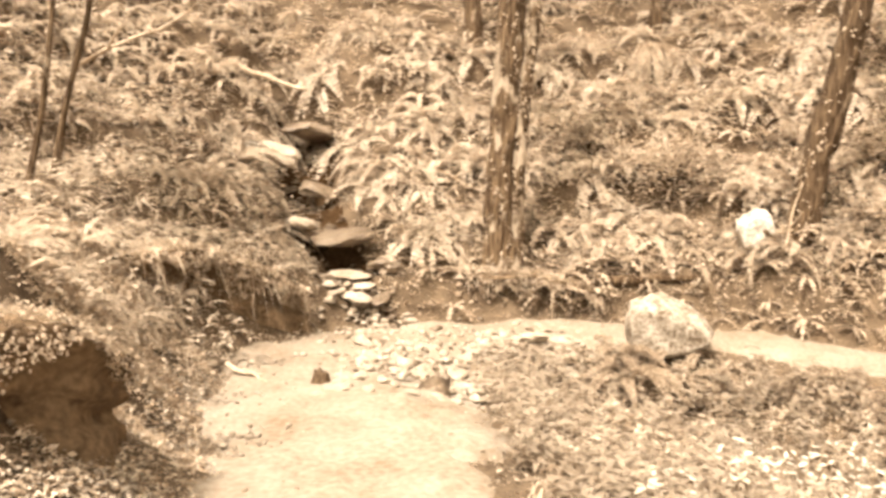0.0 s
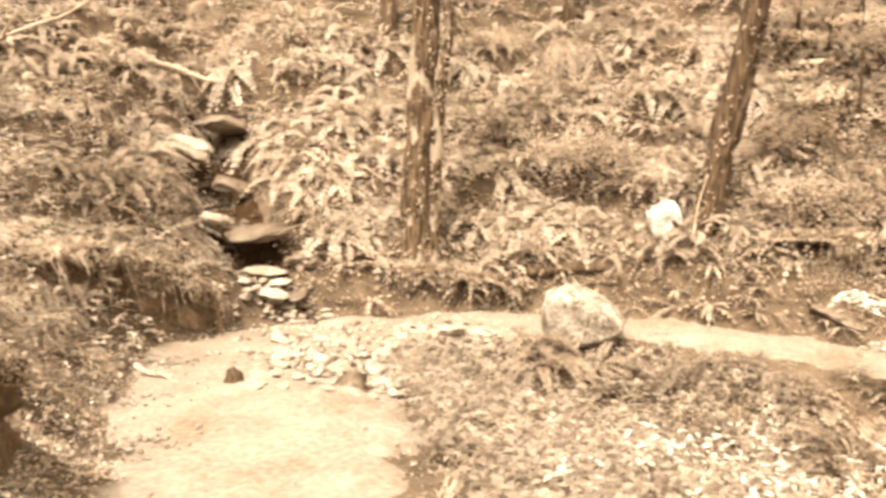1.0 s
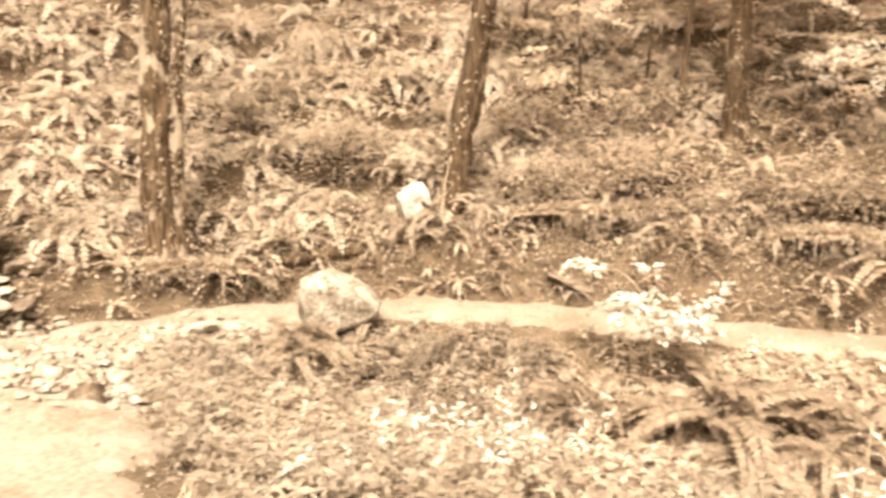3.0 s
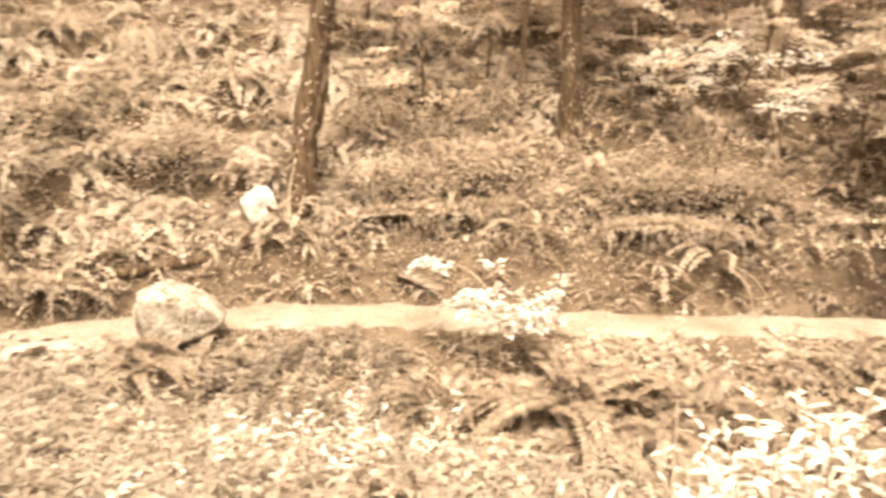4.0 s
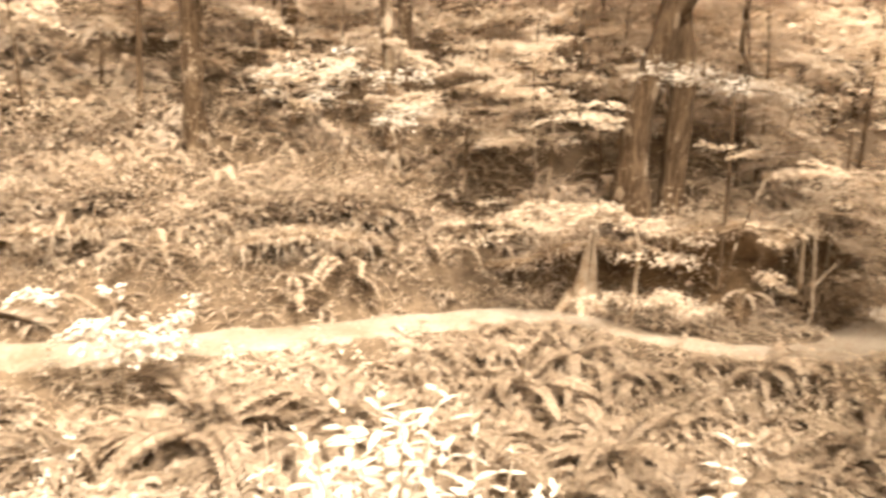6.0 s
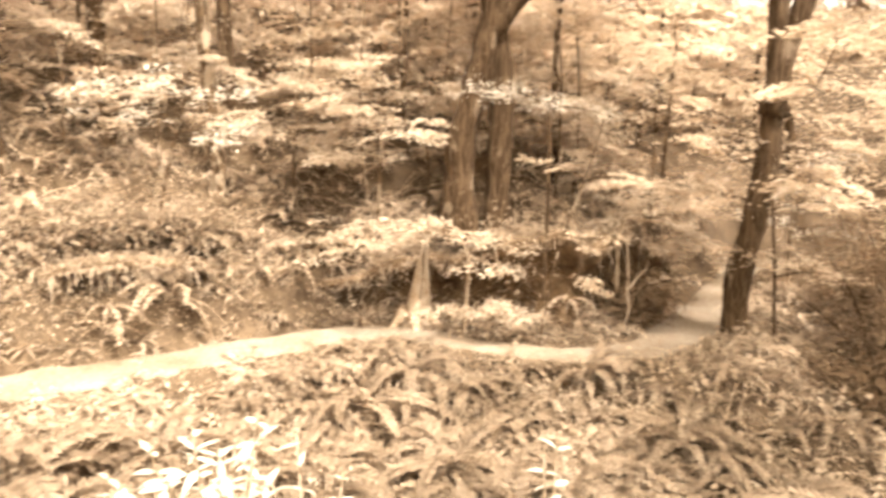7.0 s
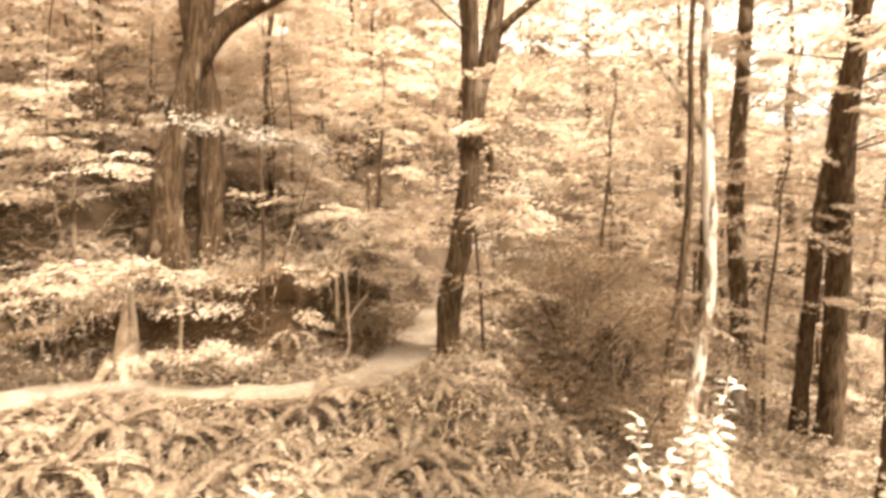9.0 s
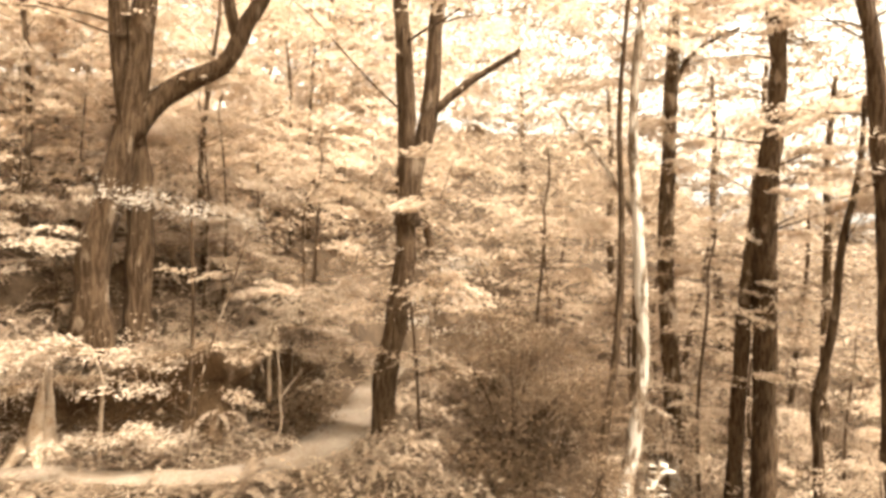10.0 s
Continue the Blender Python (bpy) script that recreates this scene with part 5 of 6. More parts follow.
def shrub(at, size, count, leaf, foliage, seed, label):
    """A dense bush of small leaves on many thin stems."""
    rng = np.random.default_rng(seed)
    root = tagged(new("shrub"), label, "shrub")
    root.location = at
    green = []
    for k in range(10):
        a, t = rng.uniform(0, 2 * math.pi), rng.uniform(0.2, 1.0)
        tip = np.array([size[0] * t * math.cos(a), size[1] * t * math.sin(a), size[2] * rng.uniform(0.45, 1.0) * (1.05 - 0.45 * t)])
        mid = tip * [0.4, 0.4, 0.6] + rng.normal(0, 0.08, 3)
        part("stem", mesh_of("stem", *tube([(0, 0, -0.2), mid, tip], [0.022, 0.014, 0.005], 6, 0.1, seed + k, 0.15), M_DARKBARK, True), root)
        for _ in range(12):
            f = rng.uniform(0.25, 1.0)
            c = (1 - f) * mid + f * tip if f > 0.5 else mid * f * 2
            b = rng.uniform(0, 2 * math.pi)
            green.append(spray_leaves(c + rng.normal(0, 0.12, 3), [math.cos(b), math.sin(b), rng.uniform(-0.3, 0.4)], rng.uniform(0.35, 0.7), count, rng, leaf, 0.10))
    part("crown", mesh_of("crown", *gather(*green), foliage), root, "small dark leaves")
    return root


for _x, _y, _s, _sd in ((12.0, -2.6, (1.2, 1.2, 2.5), 1), (12.4, -3.3, (1.2, 1.1, 2.2), 2), (13.8, -2.9, (1.3, 1.3, 2.6), 3), (14.5, -4.6, (1.3, 1.3, 2.2), 4), (11.2, -3.3, (0.9, 0.9, 1.4), 5), (12.4, 0.8, (0.8, 0.8, 0.8), 7), (15.5, -3.2, (1.5, 1.3, 3.0), 8), (10.9, -2.1, (0.8, 0.9, 0.8), 9)):
    shrub(on_ground(_x, _y), _s, 34, 0.065, M_SHRUB, 600 + _sd, "dense dark small-leaved shrub under the trees")


for _x, _y, _s, _sd in ((5.6, 9.3, (0.7, 0.6, 0.6), 21), (6.9, 8.6, (0.8, 0.6, 0.7), 22), (7.8, 7.6, (0.7, 0.6, 0.6), 23), (8.6, 7.3, (0.7, 0.6, 0.7), 24), (9.3, 6.6, (0.6, 0.6, 0.6), 25), (6.2, 10.3, (0.8, 0.7, 0.8), 26), (7.6, 9.6, (0.8, 0.7, 0.8), 27), (3.2, 10.9, (0.7, 0.6, 0.6), 28), (1.9, 11.8, (0.7, 0.6, 0.6), 29)):
    shrub(on_ground(_x, _y), _s, 20, 0.065, M_MOSS, 600 + _sd, "feathery small-leaved bush on the slope")
for _x, _y, _s, _sd in ((11.7, 2.3, (0.6, 0.6, 0.7), 42), (11.6, 4.2, (0.6, 0.7, 0.6), 43)):
    shrub(on_ground(_x, _y), _s, 30, 0.055, M_BEECH, 600 + _sd, "leafy bush crowding the old tree's foot")


# ------------------------------------------------------------ ground cover
def cover(name, label, n, box, side, seed, size, height, material, clear=0.05, patch=1.0, creek=0.35, edge=None, gap=1.1, lie=0.6):
    """Small leaves standing off the ground in clumps."""
    p, d = scatter(n, *box, clear=clear, side=side, seed=seed, gap=gap)
    rng = np.random.default_rng(seed + 1)
    lump = 0.5 + 0.5 * hash_noise(p[:, 0], p[:, 1], patch, seed) + 0.3 * hash_noise(p[:, 0], p[:, 1], patch * 0.35, seed + 2)
    ok = (lump > rng.uniform(0.0, 0.55, len(p))) & ~in_creek(p, creek)
    if edge:
        ok &= d < edge
    p, lump, d = p[ok], lump[ok], d[ok]
    near = np.clip(d / 0.5, 0.15, 1)
    z = rng.beta(1.8, 1.1, len(p)) * height * (0.25 + 1.1 * smooth(0.3, 1.0, lump)) * near
    nrm = ground_normal(p)
    hold = nrm[:, 2] > rng.uniform(0.25, 0.62, len(p))
    p, z, nrm = p[hold], z[hold], nrm[hold]
    pos = p + nrm * z[:, None]
    ang = rng.uniform(0, 2 * np.pi, len(p))
    along = np.stack([np.cos(ang), np.sin(ang), rng.normal(0, 0.45, len(p))], 1)
    face = nrm * lie + np.array([0, 0, 0.4]) + rng.normal(0, 0.6, (len(p), 3))
    ln = size * rng.uniform(0.55, 1.5, len(p))
    v, f = leaf_quads(pos, along, face, ln, ln * rng.uniform(0.34, 0.62, len(p)))
    return tagged(part(name, mesh_of(name, v, f, material)), label, "undergrowth", kind="stuff")


def blades(name, label, n, box, side, seed, length, width, material, droop=0.6, clear=0.05, patch=0.7, edge=None, lean=0.5, creek=0.35, tuft=9, splay=0.7):
    """Tufts of thin blades."""
    p, d = scatter(n // tuft, *box, clear=clear, side=side, seed=seed)
    rng = np.random.default_rng(seed + 1)
    lump = 0.5 + 0.5 * hash_noise(p[:, 0], p[:, 1], patch, seed)
    ok = (lump > rng.uniform(0.0, 0.6, len(p))) & ~in_creek(p, creek)
    if edge:
        ok &= d < edge
    p = p[ok]
    down = ground_normal(p) * [1, 1, 0]
    p, down = np.repeat(p, tuft, 0), np.repeat(down, tuft, 0)
    pos = p + rng.normal(0, 0.035, p.shape) * [1, 1, 0]
    along = np.array([0, 0, 0.75]) + down * lean + rng.normal(0, splay, p.shape) * [1, 1, 0.25]
    ln = length * rng.uniform(0.5, 1.4, len(p))
    v, f = blade_quads(pos, along, ln, width * rng.uniform(0.6, 1.4, len(p)), droop * rng.uniform(0.5, 1.5, len(p)))
    return tagged(part(name, mesh_of(name, v, f, material)), label, "undergrowth", kind="stuff")


def small_ferns(name, label, n, box, side, seed, scale, material, clear=0.15, creek=0.45):
    """Many little ferns, joined."""
    p, _ = scatter(n, *box, clear=clear, side=side, seed=seed, gap=2.0)
    p = p[~in_creek(p, creek)]
    rng = np.random.default_rng(seed + 1)
    kinds = [frond_arrays(1.0, r, 10, 0.17, seed + k) for k, r in enumerate((0.5, 0.8, 0.35))]
    nrm = ground_normal(p)
    pieces = []
    for q, m in zip(p, nrm):
        s = scale * rng.uniform(0.6, 1.4)
        turn = rng.uniform(0, 6.3)
        for j in range(7):
            v, f = kinds[(j + int(turn * 9)) % 3]
            a = turn + j * 0.9 + rng.normal(0, 0.15)
            c, w = math.cos(a), math.sin(a)
            k = s * rng.uniform(0.7, 1.15)
            x, y, z = v[:, 0] * k, v[:, 1] * k, v[:, 2] * k
            u = np.stack([x * c - y * w, x * w + y * c, z], 1)
            u[:, 2] -= 0.55 * (u[:, 0] * m[0] + u[:, 1] * m[1]) / m[2]
            pieces.append((u + q, f))
    return tagged(part(name, mesh_of(name, *gather(*pieces), material)), label, "ferns", kind="stuff")


def frond_tufts(name, label, n, box, side, seed, length, material, clear=0.12, creek=0.6, fronds=11, patch=0.8, edge=None):
    """Clumps of arching, tapering fronds, joined."""
    p, d = scatter(n, *box, clear=clear, side=side, seed=seed, gap=1.6)
    rng = np.random.default_rng(seed + 1)
    lump = 0.5 + 0.5 * hash_noise(p[:, 0], p[:, 1], patch, seed)
    ok = (lump > rng.uniform(0.0, 0.7, len(p))) & ~in_creek(p, creek)
    if edge:
        ok &= d < edge
    p = p[ok]
    nrm = np.repeat(ground_normal(p), fronds, 0)
    size = np.repeat(rng.uniform(0.55, 1.45, len(p)), fronds)
    p = np.repeat(p, fronds, 0)
    m = len(p)
    a = rng.uniform(0, 2 * np.pi, m)
    out = np.stack([np.cos(a), np.sin(a), np.zeros(m)], 1)
    ln = (length * size * rng.uniform(0.7, 1.2, m))[:, None]
    rise, fall = rng.uniform(0.35, 1.0, m)[:, None], rng.uniform(0.5, 1.25, m)[:, None]
    across = np.stack([-np.sin(a), np.cos(a), np.zeros(m)], 1)
    wide = ln * rng.uniform(0.04, 0.075, m)[:, None]
    up = unit(nrm + np.array([0, 0, 1.0]))
    def spine(f):
        return p + out * ln * f * 0.9 + up * ln * (rise * f - fall * f * f)

    pieces, n_pinnae = [], 7
    for k in range(n_pinnae):
        f = 0.1 + 0.88 * k / (n_pinnae - 1)
        c, ahead = spine(f), unit(spine(f + 0.05) - spine(f - 0.05))
        w = wide * 2.3 * (0.35 + 0.65 * min(1.0, f / 0.3)) * (1.06 - f) ** 0.6 * rng.uniform(0.8, 1.2, (m, 1))
        half = ln * 0.068
        tip = ahead * w * 0.45 - up * w * 0.3
        quad = np.stack([c - ahead * half, c + across * w + tip, c + ahead * half, c - across * w + tip], 1)
        pieces.append((quad.reshape(-1, 3), np.arange(4 * m).reshape(-1, 4)))
    verts, faces = gather(*pieces)
    return tagged(part(name, mesh_of(name, verts, faces, material)), label, "ferns", kind="stuff")


frond_tufts("slope_fronds", "arching fronds crowding the steep slope", 1650, (-8.0, 8.5, 8.6, 17.5), 1, 760, 0.44, M_FERN)
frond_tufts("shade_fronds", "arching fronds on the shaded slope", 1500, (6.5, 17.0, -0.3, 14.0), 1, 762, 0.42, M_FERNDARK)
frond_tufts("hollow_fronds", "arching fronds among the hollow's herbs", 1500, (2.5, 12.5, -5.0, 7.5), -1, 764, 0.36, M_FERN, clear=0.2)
frond_tufts("hollow_fronds", "fronds in shade colour crowding the lower hollow", 1300, (5.5, 12.0, -4.0, 4.6), -1, 765, 0.44, M_FERNSHADE, clear=0.08)
frond_tufts("hollow_fronds", "small ferns among the herbs beside the boulder", 420, (0.8, 4.6, 4.2, 8.2), -1, 767, 0.26, M_FERN, clear=0.15, patch=0.5)
frond_tufts("bank_fronds", "drooping fronds in sunlit colour over the tall bank", 1500, (-9.0, -1.5, 4.0, 14.0), 1, 766, 0.26, M_FERNLIT, clear=0.45)
frond_tufts("slope_fronds", "feathery fronds in sunlit colour on the slope", 480, (-6.0, 9.0, 9.0, 16.5), 1, 770, 0.38, M_FERNLIT, fronds=13)
frond_tufts("hollow_fronds", "pale lit fronds in the hollow below the path", 150, (2.5, 9.0, 0.5, 6.6), -1, 772, 0.36, M_FERN, fronds=13, clear=0.3)
frond_tufts("bank_fronds", "small fronds along the foot of the bank", 1800, (1.5, 10.2, 3.0, 10.3), 1, 774, 0.22, M_FERN, clear=0.04, edge=1.8, patch=0.4)
frond_tufts("bank_fronds", "shaded fronds over the cut bank at the bend", 1900, (9.4, 15.0, -0.4, 5.5), 1, 775, 0.32, M_FERNDARK, clear=0.75, edge=2.2)
frond_tufts("floor_fronds", "dark fronds on the lower wood floor", 850, (10.0, 24.0, -14.0, -0.5), -1, 768, 0.42, M_FERNDARK, clear=0.2)


cover("herb_carpet", "broad pale herb leaves filling the hollow beside the path", 9000, (0.2, 4.2, 2.0, 8.3), -1, 700, 0.042, 0.34, M_HERB, patch=0.45)
cover("herb_carpet", "low mixed leaves over the hollow", 16000, (3.0, 12.5, -4.5, 6.6), -1, 702, 0.06, 0.26, M_MOSS, patch=0.8)
cover("near_herbs", "low herbs beside the near path", 22000, (0.5, 5.0, -8.0, 3.0), -1, 704, 0.05, 0.16, M_HERB, patch=0.6, gap=0.45)
cover("slope_growth", "tangled mossy growth over the steep slope", 25000, (-3.0, 8.0, 8.6, 18.0), 1, 706, 0.065, 0.24, M_MOSS, clear=0.12, patch=0.7)
cover("slope_growth", "fluffy mossy growth low on the bank", 30000, (3.2, 10.6, 3.4, 10.4), 1, 707, 0.05, 0.2, M_MOSS, clear=0.15, patch=0.4)
cover("slope_growth", "tangled growth on the shaded slope", 22000, (6.0, 16.0, -0.2, 14.0), 1, 708, 0.07, 0.26, M_MOSS, clear=0.12, patch=0.7)
cover("bank_herbs", "small round leaves along the foot of the bank", 84000, (-1.0, 13.5, -0.5, 10.5), 1, 710, 0.044, 0.14, M_MOSS, patch=0.4, edge=0.9, clear=0.0)
cover("left_growth", "leafy growth over the tall bank", 26000, (-9.5, -0.6, 4.4, 17.0), 1, 712, 0.046, 0.16, M_MOSS, clear=0.06, patch=0.7)
cover("wood_floor_growth", "low dark leaves on the lower wood floor", 45000, (9.0, 26.0, -16.0, 0.0), -1, 714, 0.09, 0.35, M_MOSS, patch=1.2)
cover("far_growth", "leafy understorey deeper in the wood", 42000, (14.0, 42.0, -24.0, 14.0), 0, 716, 0.16, 0.9, M_BEECHFAR, patch=2.0, clear=0.4)
cover("leaf_litter", "dry fallen leaves over path edges and slope", 9000, (-3.0, 12.0, 2.0, 13.0), 0, 718, 0.035, 0.03, M_LITTER, patch=0.8, clear=-0.12)
cover("leaf_litter", "dry litter on the crumbling bank foot", 9000, (-3.2, -0.8, 2.5, 8.7), 1, 719, 0.03, 0.02, M_LITTER, patch=0.5, clear=-0.1, edge=1.0)
cover("leaf_litter", "crumbs and dry leaves below the near earth face", 9000, (-2.0, -1.05, 2.0, 4.2), 1, 731, 0.03, 0.02, M_LITTER, patch=0.4, clear=-0.05, edge=0.6)
cover("left_growth", "low growth on the bank behind the near hollow", 26000, (-8.0, -0.8, -7.0, 1.5), 1, 713, 0.036, 0.12, M_TURF, clear=0.05, patch=0.5)
cover("bank_moss", "short moss and crumbs over the near bank", 60000, (-3.4, -1.0, 3.9, 6.6), 1, 727, 0.032, 0.06, M_TURF, patch=0.4, clear=0.05)
cover("leaf_litter", "crumbled litter spilling over the path's edge", 9000, (-2.4, -0.4, 1.5, 8.4), 1, 723, 0.030, 0.012, M_LITTER, patch=0.3, clear=-0.45, edge=0.25)
cover("fallen_leaves", "dark fallen leaves and twigs strewn on the path", 1500, (-2.0, 12.0, 1.0, 9.5), 0, 725, 0.035, 0.01, M_SHRUB, patch=0.5, clear=-0.9, edge=0.0)
cover("edge_herbs", "low creeping leaves along the path's edges", 34000, (-2.6, 12.0, 1.0, 9.5), 0, 721, 0.032, 0.05, M_HERB, patch=0.3, clear=-0.17, edge=0.35, creek=0.2)
blades("slope_grass", "feathery tufts over the slope", 14000, (-3.0, 13.0, 5.0, 15.0), 1, 720, 0.22, 0.010, M_MOSS, 0.7, clear=0.2)
blades("slope_grass", "feathery tufts low on the bank", 12000, (3.2, 10.6, 3.4, 10.4), 1, 726, 0.16, 0.008, M_FERN, 0.9, clear=0.15, tuft=12, splay=0.9)
blades("hollow_grass", "loose grass among the hollow's herbs", 22000, (0.3, 11.0, -3.0, 8.0), -1, 722, 0.24, 0.010, M_GRASS, 0.6)
blades("bank_grass", "long pale grass hanging over the earth bank", 22000, (-6.5, -1.0, 5.2, 11.5), 1, 724, 0.22, 0.010, M_FERNLIT, 0.9, clear=0.42, lean=0.9, patch=0.5)
small_ferns("slope_ferns", "small feathery ferns on the steep slope", 420, (-3.0, 9.0, 9.2, 14.0), 1, 730, 0.55, M_FERNLIT, clear=0.7)
small_ferns("bank_ferns", "feathery ferns in sunlit colour over the tall bank", 150, (-7.0, -2.2, 5.0, 12.0), 1, 732, 0.34, M_FERNLIT, clear=0.5)
small_ferns("hollow_ferns", "small feathery ferns in the hollow", 300, (1.5, 9.0, -1.0, 7.0), -1, 734, 0.52, M_FERN)


def sprigs(name, label, n, box, side, seed, tall, leaf, material, clear=0.1, patch=0.5):
    """Leafy sprigs: short stems with whorls of leaves, joined."""
    p, _ = scatter(n, *box, clear=clear, side=side, seed=seed, gap=1.7)
    rng = np.random.default_rng(seed + 1)
    lump = 0.5 + 0.5 * hash_noise(p[:, 0], p[:, 1], patch, seed)
    p = p[lump > rng.uniform(0.1, 0.8, len(p))]
    k = 12
    h = np.repeat(tall * rng.uniform(0.5, 1.3, len(p)), k)
    lean = np.repeat(rng.normal(0, 0.25, (len(p), 2)), k, 0)
    p = np.repeat(p, k, 0)
    f = np.tile(np.repeat([0.45, 0.75, 1.0], 4), len(p) // k)
    a = np.tile(np.arange(k) * np.pi / 2 + np.repeat([0, 0.8, 0.3], 4), len(p) // k) + rng.normal(0, 0.2, len(p)) + np.repeat(rng.uniform(0, 6.3, len(p) // k), k)
    pos = p + np.stack([lean[:, 0] * h * f, lean[:, 1] * h * f, h * f], 1)
    along = np.stack([np.cos(a), np.sin(a), rng.uniform(-0.35, 0.45, len(p))], 1)
    face = np.array([0, 0, 1.0]) + rng.normal(0, 0.3, (len(p), 3))
    ln = leaf * rng.uniform(0.6, 1.3, len(p)) * (1.2 - 0.5 * f)
    return tagged(part(name, mesh_of(name, *leaf_quads(pos, along, face, ln, ln * 0.36), material)), label, "herbs", kind="stuff")


sprigs("herb_sprigs", "leafy herb sprigs standing over the hollow", 2500, (0.4, 4.4, 2.2, 7.8), -1, 750, 0.28, 0.10, M_HERB)
sprigs("bank_sprigs", "small leafy sprigs on the banks", 1900, (-7.0, 11.0, 5.0, 13.0), 1, 752, 0.16, 0.07, M_HERB)
sprigs("bank_sprigs", "leafy sprigs in sunlit leaf colour over the tall bank", 1300, (-8.0, -1.8, 6.0, 15.0), 1, 753, 0.2, 0.09, M_BEECHLIT)
sprigs("bank_sprigs", "small rosettes along the foot of the bank", 2600, (1.5, 10.5, 2.6, 10.0), 1, 755, 0.09, 0.05, M_HERB, clear=0.0, patch=0.3)
sprigs("pale_sprigs", "leafy sprigs in sunlit leaf colour among the herbs", 420, (0.8, 7.5, 1.5, 7.0), -1, 754, 0.30, 0.11, M_BEECHLIT)


def tussock(x, y, n, length, seed, label):
    rng = np.random.default_rng(seed)
    at = np.array(on_ground(x, y)) + [0, 0, 0.15]
    a = rng.uniform(0, 2 * np.pi, n)
    along = np.stack([np.cos(a) * 0.6, np.sin(a) * 0.6 - 0.35, rng.uniform(0.3, 0.9, n)], 1)
    v, f = blade_quads(np.repeat(at[None], n, 0) + rng.normal(0, 0.05, (n, 3)) - at, along, length * rng.uniform(0.6, 1.2, n), 0.012, 1.1, 5)
    ob = part("tussock", mesh_of("tussock", v, f, M_GRASS), m=pose(*at))
    return tagged(ob, label, "grass")


tussock(3.6, 13.8, 260, 0.9, 740, "long drooping grass tussock on the slope")
tussock(2.6, 14.2, 160, 0.7, 741, "long drooping grass tussock on the slope")


# ------------------------------------------------------------ earth bank and distance
def overhang(name, feet, heights, cave, lip, seed, droop, label="dark eroded earth face hollowed under the turf", fringe=1.0, grain=1.0, roots=1.0):
    """An eroded earth face to the right of the line of its feet, hollow below a lip of turf, with roots hanging over it."""
    rng = np.random.default_rng(seed)
    p = resample([(*f, h) for f, h in zip(feet, heights)], 0.05)
    o = p[0, :3].copy()
    way = unit(np.gradient(p[:, :2], axis=0))
    for _ in range(20):
        way[1:-1] = (way[:-2] + way[1:-1] * 2 + way[2:]) / 4
    out = unit(np.stack([way[:, 1], -way[:, 0], np.zeros(len(p))], 1))
    along = np.arange(len(p)) * 0.05
    u = np.linspace(0, 1, 16)
    rough = hash_noise(along[:, None] * 3, u[None] * 4, 0.8, seed) * 0.07 + hash_noise(along[:, None] * 9, u[None] * 9, 0.8, seed + 1) * 0.035
    end = np.sin(np.pi * np.linspace(0.04, 0.96, len(p)))[:, None] ** 0.5
    off = (-cave * np.sin(np.pi * np.clip(u / 0.85, 0, 1))[None] + lip * smooth(0.6, 0.95, u)[None]) * end + rough
    off = np.concatenate([off, off[:, -1:] - 0.16, off[:, -1:] - 0.6], 1)
    tall = p[:, 3] * (1 + 0.16 * hash_noise(along, 0, 0.5, seed + 2))
    up = np.concatenate([u, [1.04, 1.06]])[None] * tall[:, None]
    verts = p[:, None, :3] + out[:, None] * off[..., None] + np.array([0, 0, 1.0]) * up[..., None]
    verts[:, -1, 2] -= 0.25
    verts[:, 0, 2] -= 0.15
    n, w = len(p), verts.shape[1]
    i, j = np.meshgrid(np.arange(w - 1), np.arange(n - 1))
    a = (j * w + i).ravel()
    root = tagged(part(name, mesh_of(name, verts.reshape(-1, 3) - o, np.stack([a, a + w, a + w + 1, a + 1], -1), M_EARTH, True), m=pose(*o)), label, "earth bank", kind="structure")
    size = fringe * n / 35

    def strand(count, wave, least, name, text, material, reach, width, bend, spread, rise, jitter):
        k = rng.integers(0, n, int(count * size))
        k = k[hash_noise(k * 0.05, 0, wave, seed + 5) > least]
        m = len(k)
        v, f = blade_quads(verts[k, 15] + rng.normal(0, jitter, (m, 3)), out[k] + rng.normal(0, spread, (m, 3)) + [0, 0, rise], rng.uniform(*reach, m), width, rng.uniform(*bend, m), 4)
        part(name, mesh_of(name, v - o, f, material), root, text)["kind"] = "stuff"

    strand(110 * roots, 0.16, 0.1, "hanging_roots", "thin roots hanging over the hollow", M_BARK, (0.10, 0.42), 0.006, (1.2, 3.0), 0.6, 0.2, 0.03)
    strand(45, 0.3, 0.0, "drooping_fronds", "pale fronds drooping over the lip", M_FERN, (0.4 * droop, droop), 0.026, (0.9, 1.9), 0.8, 0.35, 0.05)
    m = int(1000 * size)
    k = rng.integers(0, n, m)
    low = np.clip(0.12 + 0.26 * hash_noise(k * 0.05, 0, 0.22, seed + 6), 0.02, 0.4) * rng.uniform(0, 1, m)
    face = verts[k, 15] - np.array([0, 0, 1.0]) * low[:, None] + out[k] * rng.normal(0.03, 0.03, (m, 1))
    ln = grain * rng.uniform(0.025, 0.06, m)
    v, f = leaf_quads(face, out[k] * 0.6 + [0, 0, -0.8] + rng.normal(0, 0.5, (m, 3)), out[k] + rng.normal(0, 0.5, (m, 3)), ln, ln * 0.6)
    part("hanging_moss", mesh_of("hanging_moss", v - o, f, M_MOSS), root, "ragged moss draped over the lip")["kind"] = "stuff"
    m = int(1500 * size)
    k = rng.integers(0, n, m)
    top = verts[k, 15] - out[k] * rng.uniform(-0.03, 0.5, (m, 1)) + rng.normal(0, 0.02, (m, 3)) + [0, 0, 0.03]
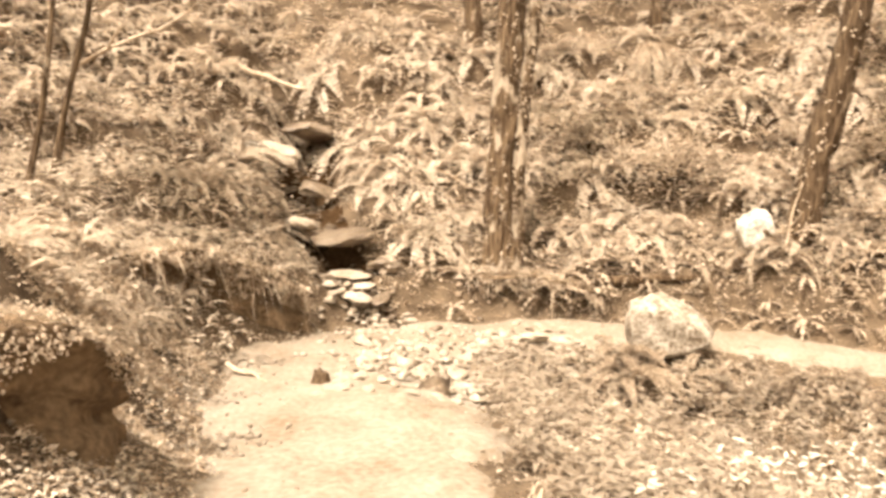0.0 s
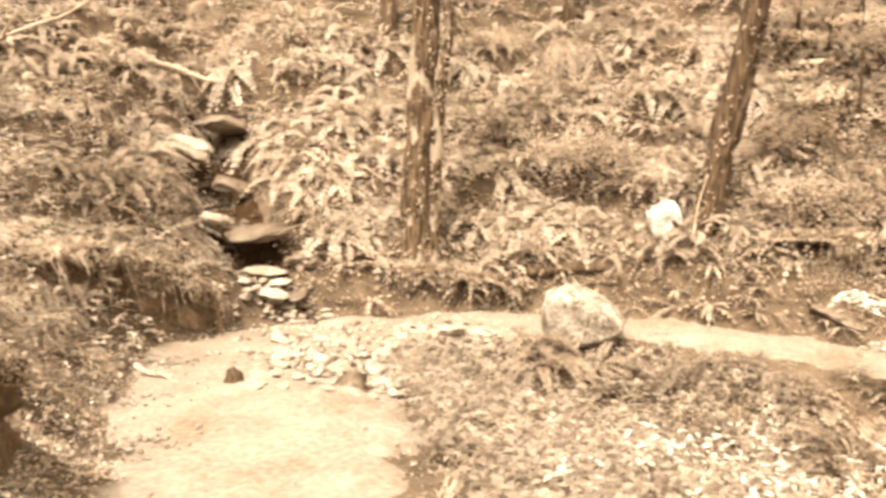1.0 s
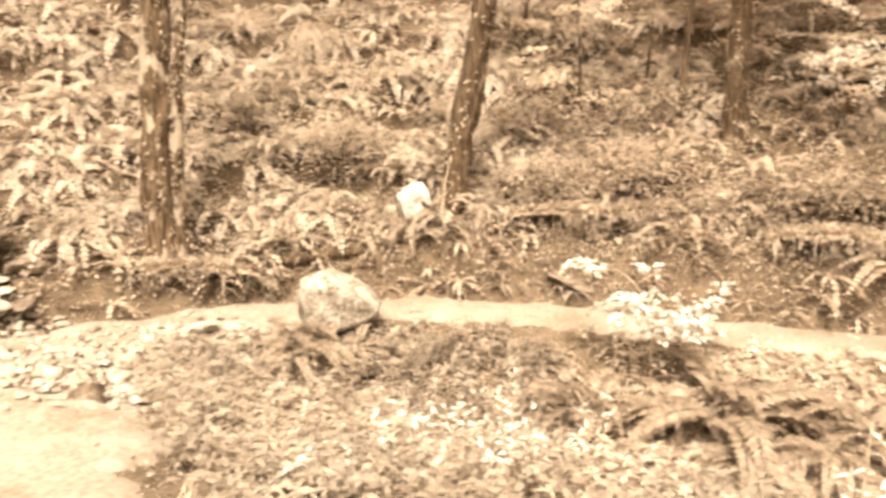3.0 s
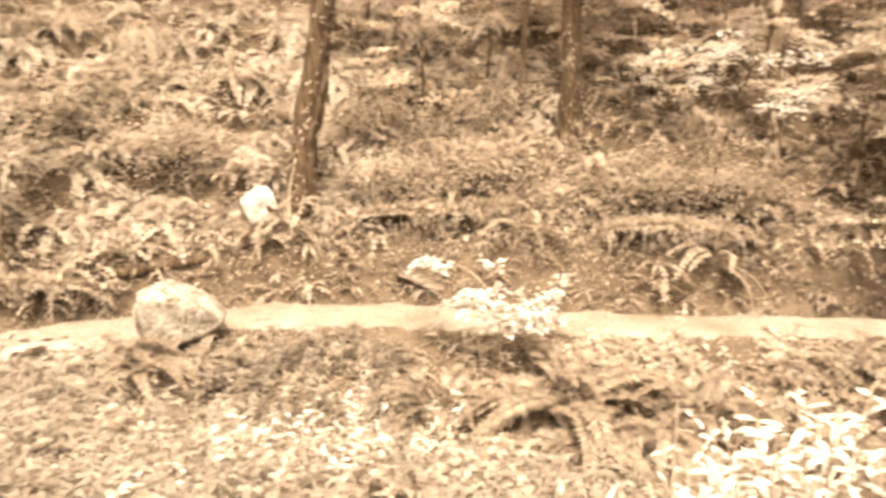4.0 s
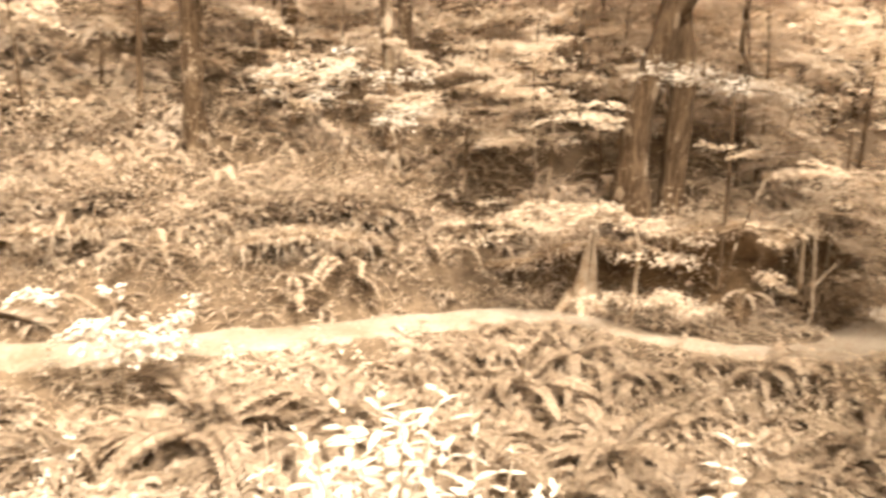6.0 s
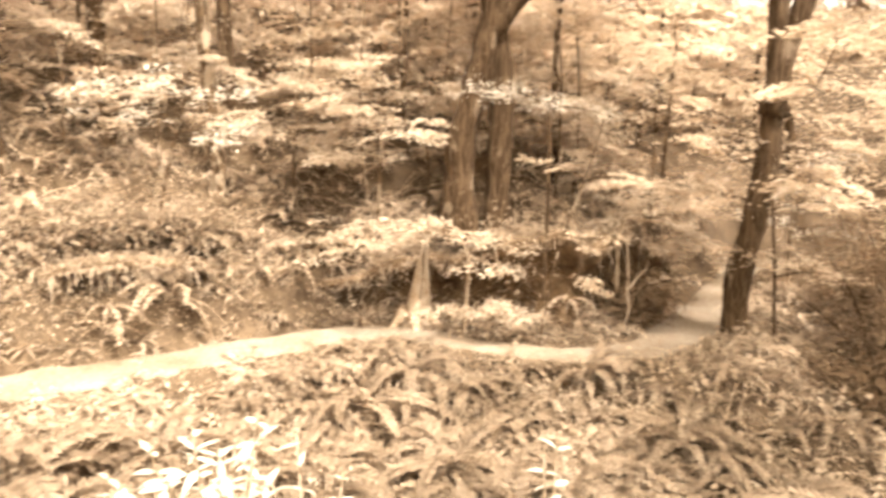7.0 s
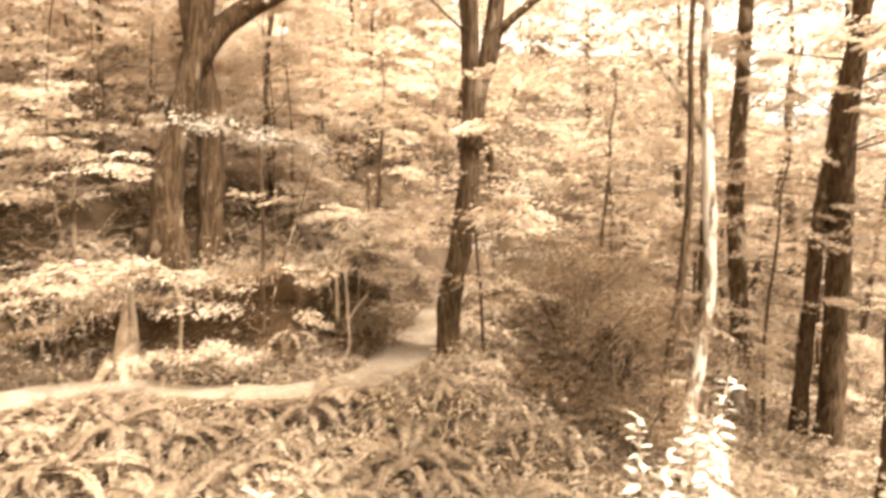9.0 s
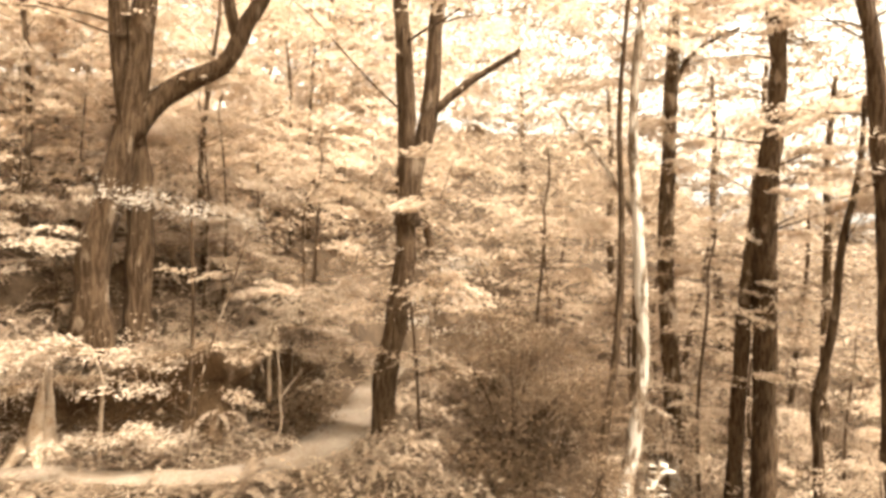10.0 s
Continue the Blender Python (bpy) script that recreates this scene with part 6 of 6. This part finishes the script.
    ln = grain * rng.uniform(0.025, 0.07, m)
    v, f = leaf_quads(top, rng.normal(0, 1, (m, 3)), np.array([0, 0, 1.0]) + rng.normal(0, 0.5, (m, 3)), ln, ln * 0.6)
    part("turf", mesh_of("turf", v - o, f, M_MOSS), root, "mossy turf along the lip")["kind"] = "stuff"


overhang("earth_bank", ((-1.84, 2.72, 0.26), (-1.75, 2.95, 0.21), (-1.65, 3.06, 0.18), (-1.54, 3.18, 0.15), (-1.49, 3.36, 0.09), (-1.55, 3.66, 0.05)), (0.40, 0.54, 0.56, 0.54, 0.48, 0.30), 0.13, 0.04, 861, 0.16, fringe=1.6, grain=0.5, roots=2.5)
overhang("earth_bank", ((-2.75, 6.5, 0.02), (-2.45, 7.1, -0.10), (-2.18, 7.55, -0.26), (-1.85, 7.92, -0.48), (-1.45, 8.3, -0.72)), (0.34, 0.46, 0.50, 0.44, 0.30), 0.10, 0.05, 862, 0.30)
for _feet, _tall, _cave, _seed in ((((7.5, 7.0), (8.1, 6.55), (8.65, 6.15), (9.2, 5.8)), 0.46, 0.22, 864), (((5.0, 8.95), (5.6, 8.6), (6.2, 8.3), (6.9, 7.9)), 0.34, 0.16, 865), (((0.45, 9.42), (0.95, 9.46), (1.45, 9.44), (1.95, 9.38)), 0.28, 0.14, 866)):
    overhang("earth_bank", [on_ground(*f) for f in _feet], [_tall * k for k in (0.6, 1.0, 1.0, 0.6)], _cave, 0.16, _seed, 0.26)
# The cut bank that the path skirts at its bend.
CUT = [(r[0] - w[1] * (r[3] + 0.62), r[1] + w[0] * (r[3] + 0.62), r[2]) for r, w in zip(LINE, WAY) if 9.75 < r[0] < 16.0 and r[1] < 4.6][::3]
overhang("cut_bank", CUT, [0.45 + 0.85 * min(1.0, k / 3, (len(CUT) - 1 - k) / 4) for k in range(len(CUT))], 0.26, 0.10, 863, 0.30, "dark cut earth bank with roots along the path's bend", 0.4)


def leaf_layers(name, label, n, bearings, reach, top, low, k, material, seed):
    """Flat plates of leaves hanging at all heights between two distances."""
    rng = np.random.default_rng(seed)
    a, d = np.radians(rng.uniform(*bearings, n)), rng.uniform(*reach, n)
    c = np.stack([0.5 + d * np.sin(a), -0.2 + d * np.cos(a)], 1)
    td, tk = trail_place(c[:, 0], c[:, 1])
    ok = (np.abs(td) > 2) | (c[:, 0] > 20)
    c, d = c[ok], d[ok]
    base = ground_z(c[:, 0], c[:, 1])
    pieces = []
    for (x, y), z, far in zip(c, base, d):
        size = 0.12 + 0.0045 * far
        wide = 0.28 + 0.012 * far
        spread = rng.normal(0, 1, (k, 3)) * [wide, wide, 0.05 + 0.0015 * far]
        spread[:, 2] += spread[:, :2] @ rng.normal(0, 0.22, 2)
        pos = np.array([x, y, z + low + top * rng.uniform(0, 1) ** 0.9]) + spread
        pieces.append(leaf_quads(pos, rng.normal(0, 1, (k, 3)) * [1, 1, 0.3], np.array([0, 0, 1.0]) + rng.normal(0, 0.22, (k, 3)), size * rng.uniform(0.6, 1.4, k), size * 0.65, 0.1))
    return tagged(part(name, mesh_of(name, *gather(*pieces), material)), label, "woods", kind="stuff")


leaf_layers("far_woods", "pale leafy woods on the opposite slope", 4600, (28, 142), (27, 85), 21, 0.0, 36, M_BEECHFAR, 850)
leaf_layers("slope_woods", "pale layered foliage of young trees up the slope", 1250, (44, 97), (15.5, 31), 8.0, 0.5, 34, M_BEECH, 852)
leaf_layers("hollow_woods", "pale layered foliage of trees across the hollow", 330, (97, 136), (19, 38), 9.0, 0.5, 34, M_BEECH, 853)


for _k, (_x, _y) in enumerate(((12.3, -3.0), (13.0, -3.4), (11.8, -3.6), (13.6, -4.2), (12.7, -2.3), (11.5, 0.72))):
    stick((_x, _y, float(ground_z(_x, _y)) + 0.75), 1.7, 0.018, (0, -55 - 6 * _k, 60 + 25 * _k), 870 + _k, None, "leaning_stem", "thin pale dead stem leaning in the shrubs", 0.05, 1)
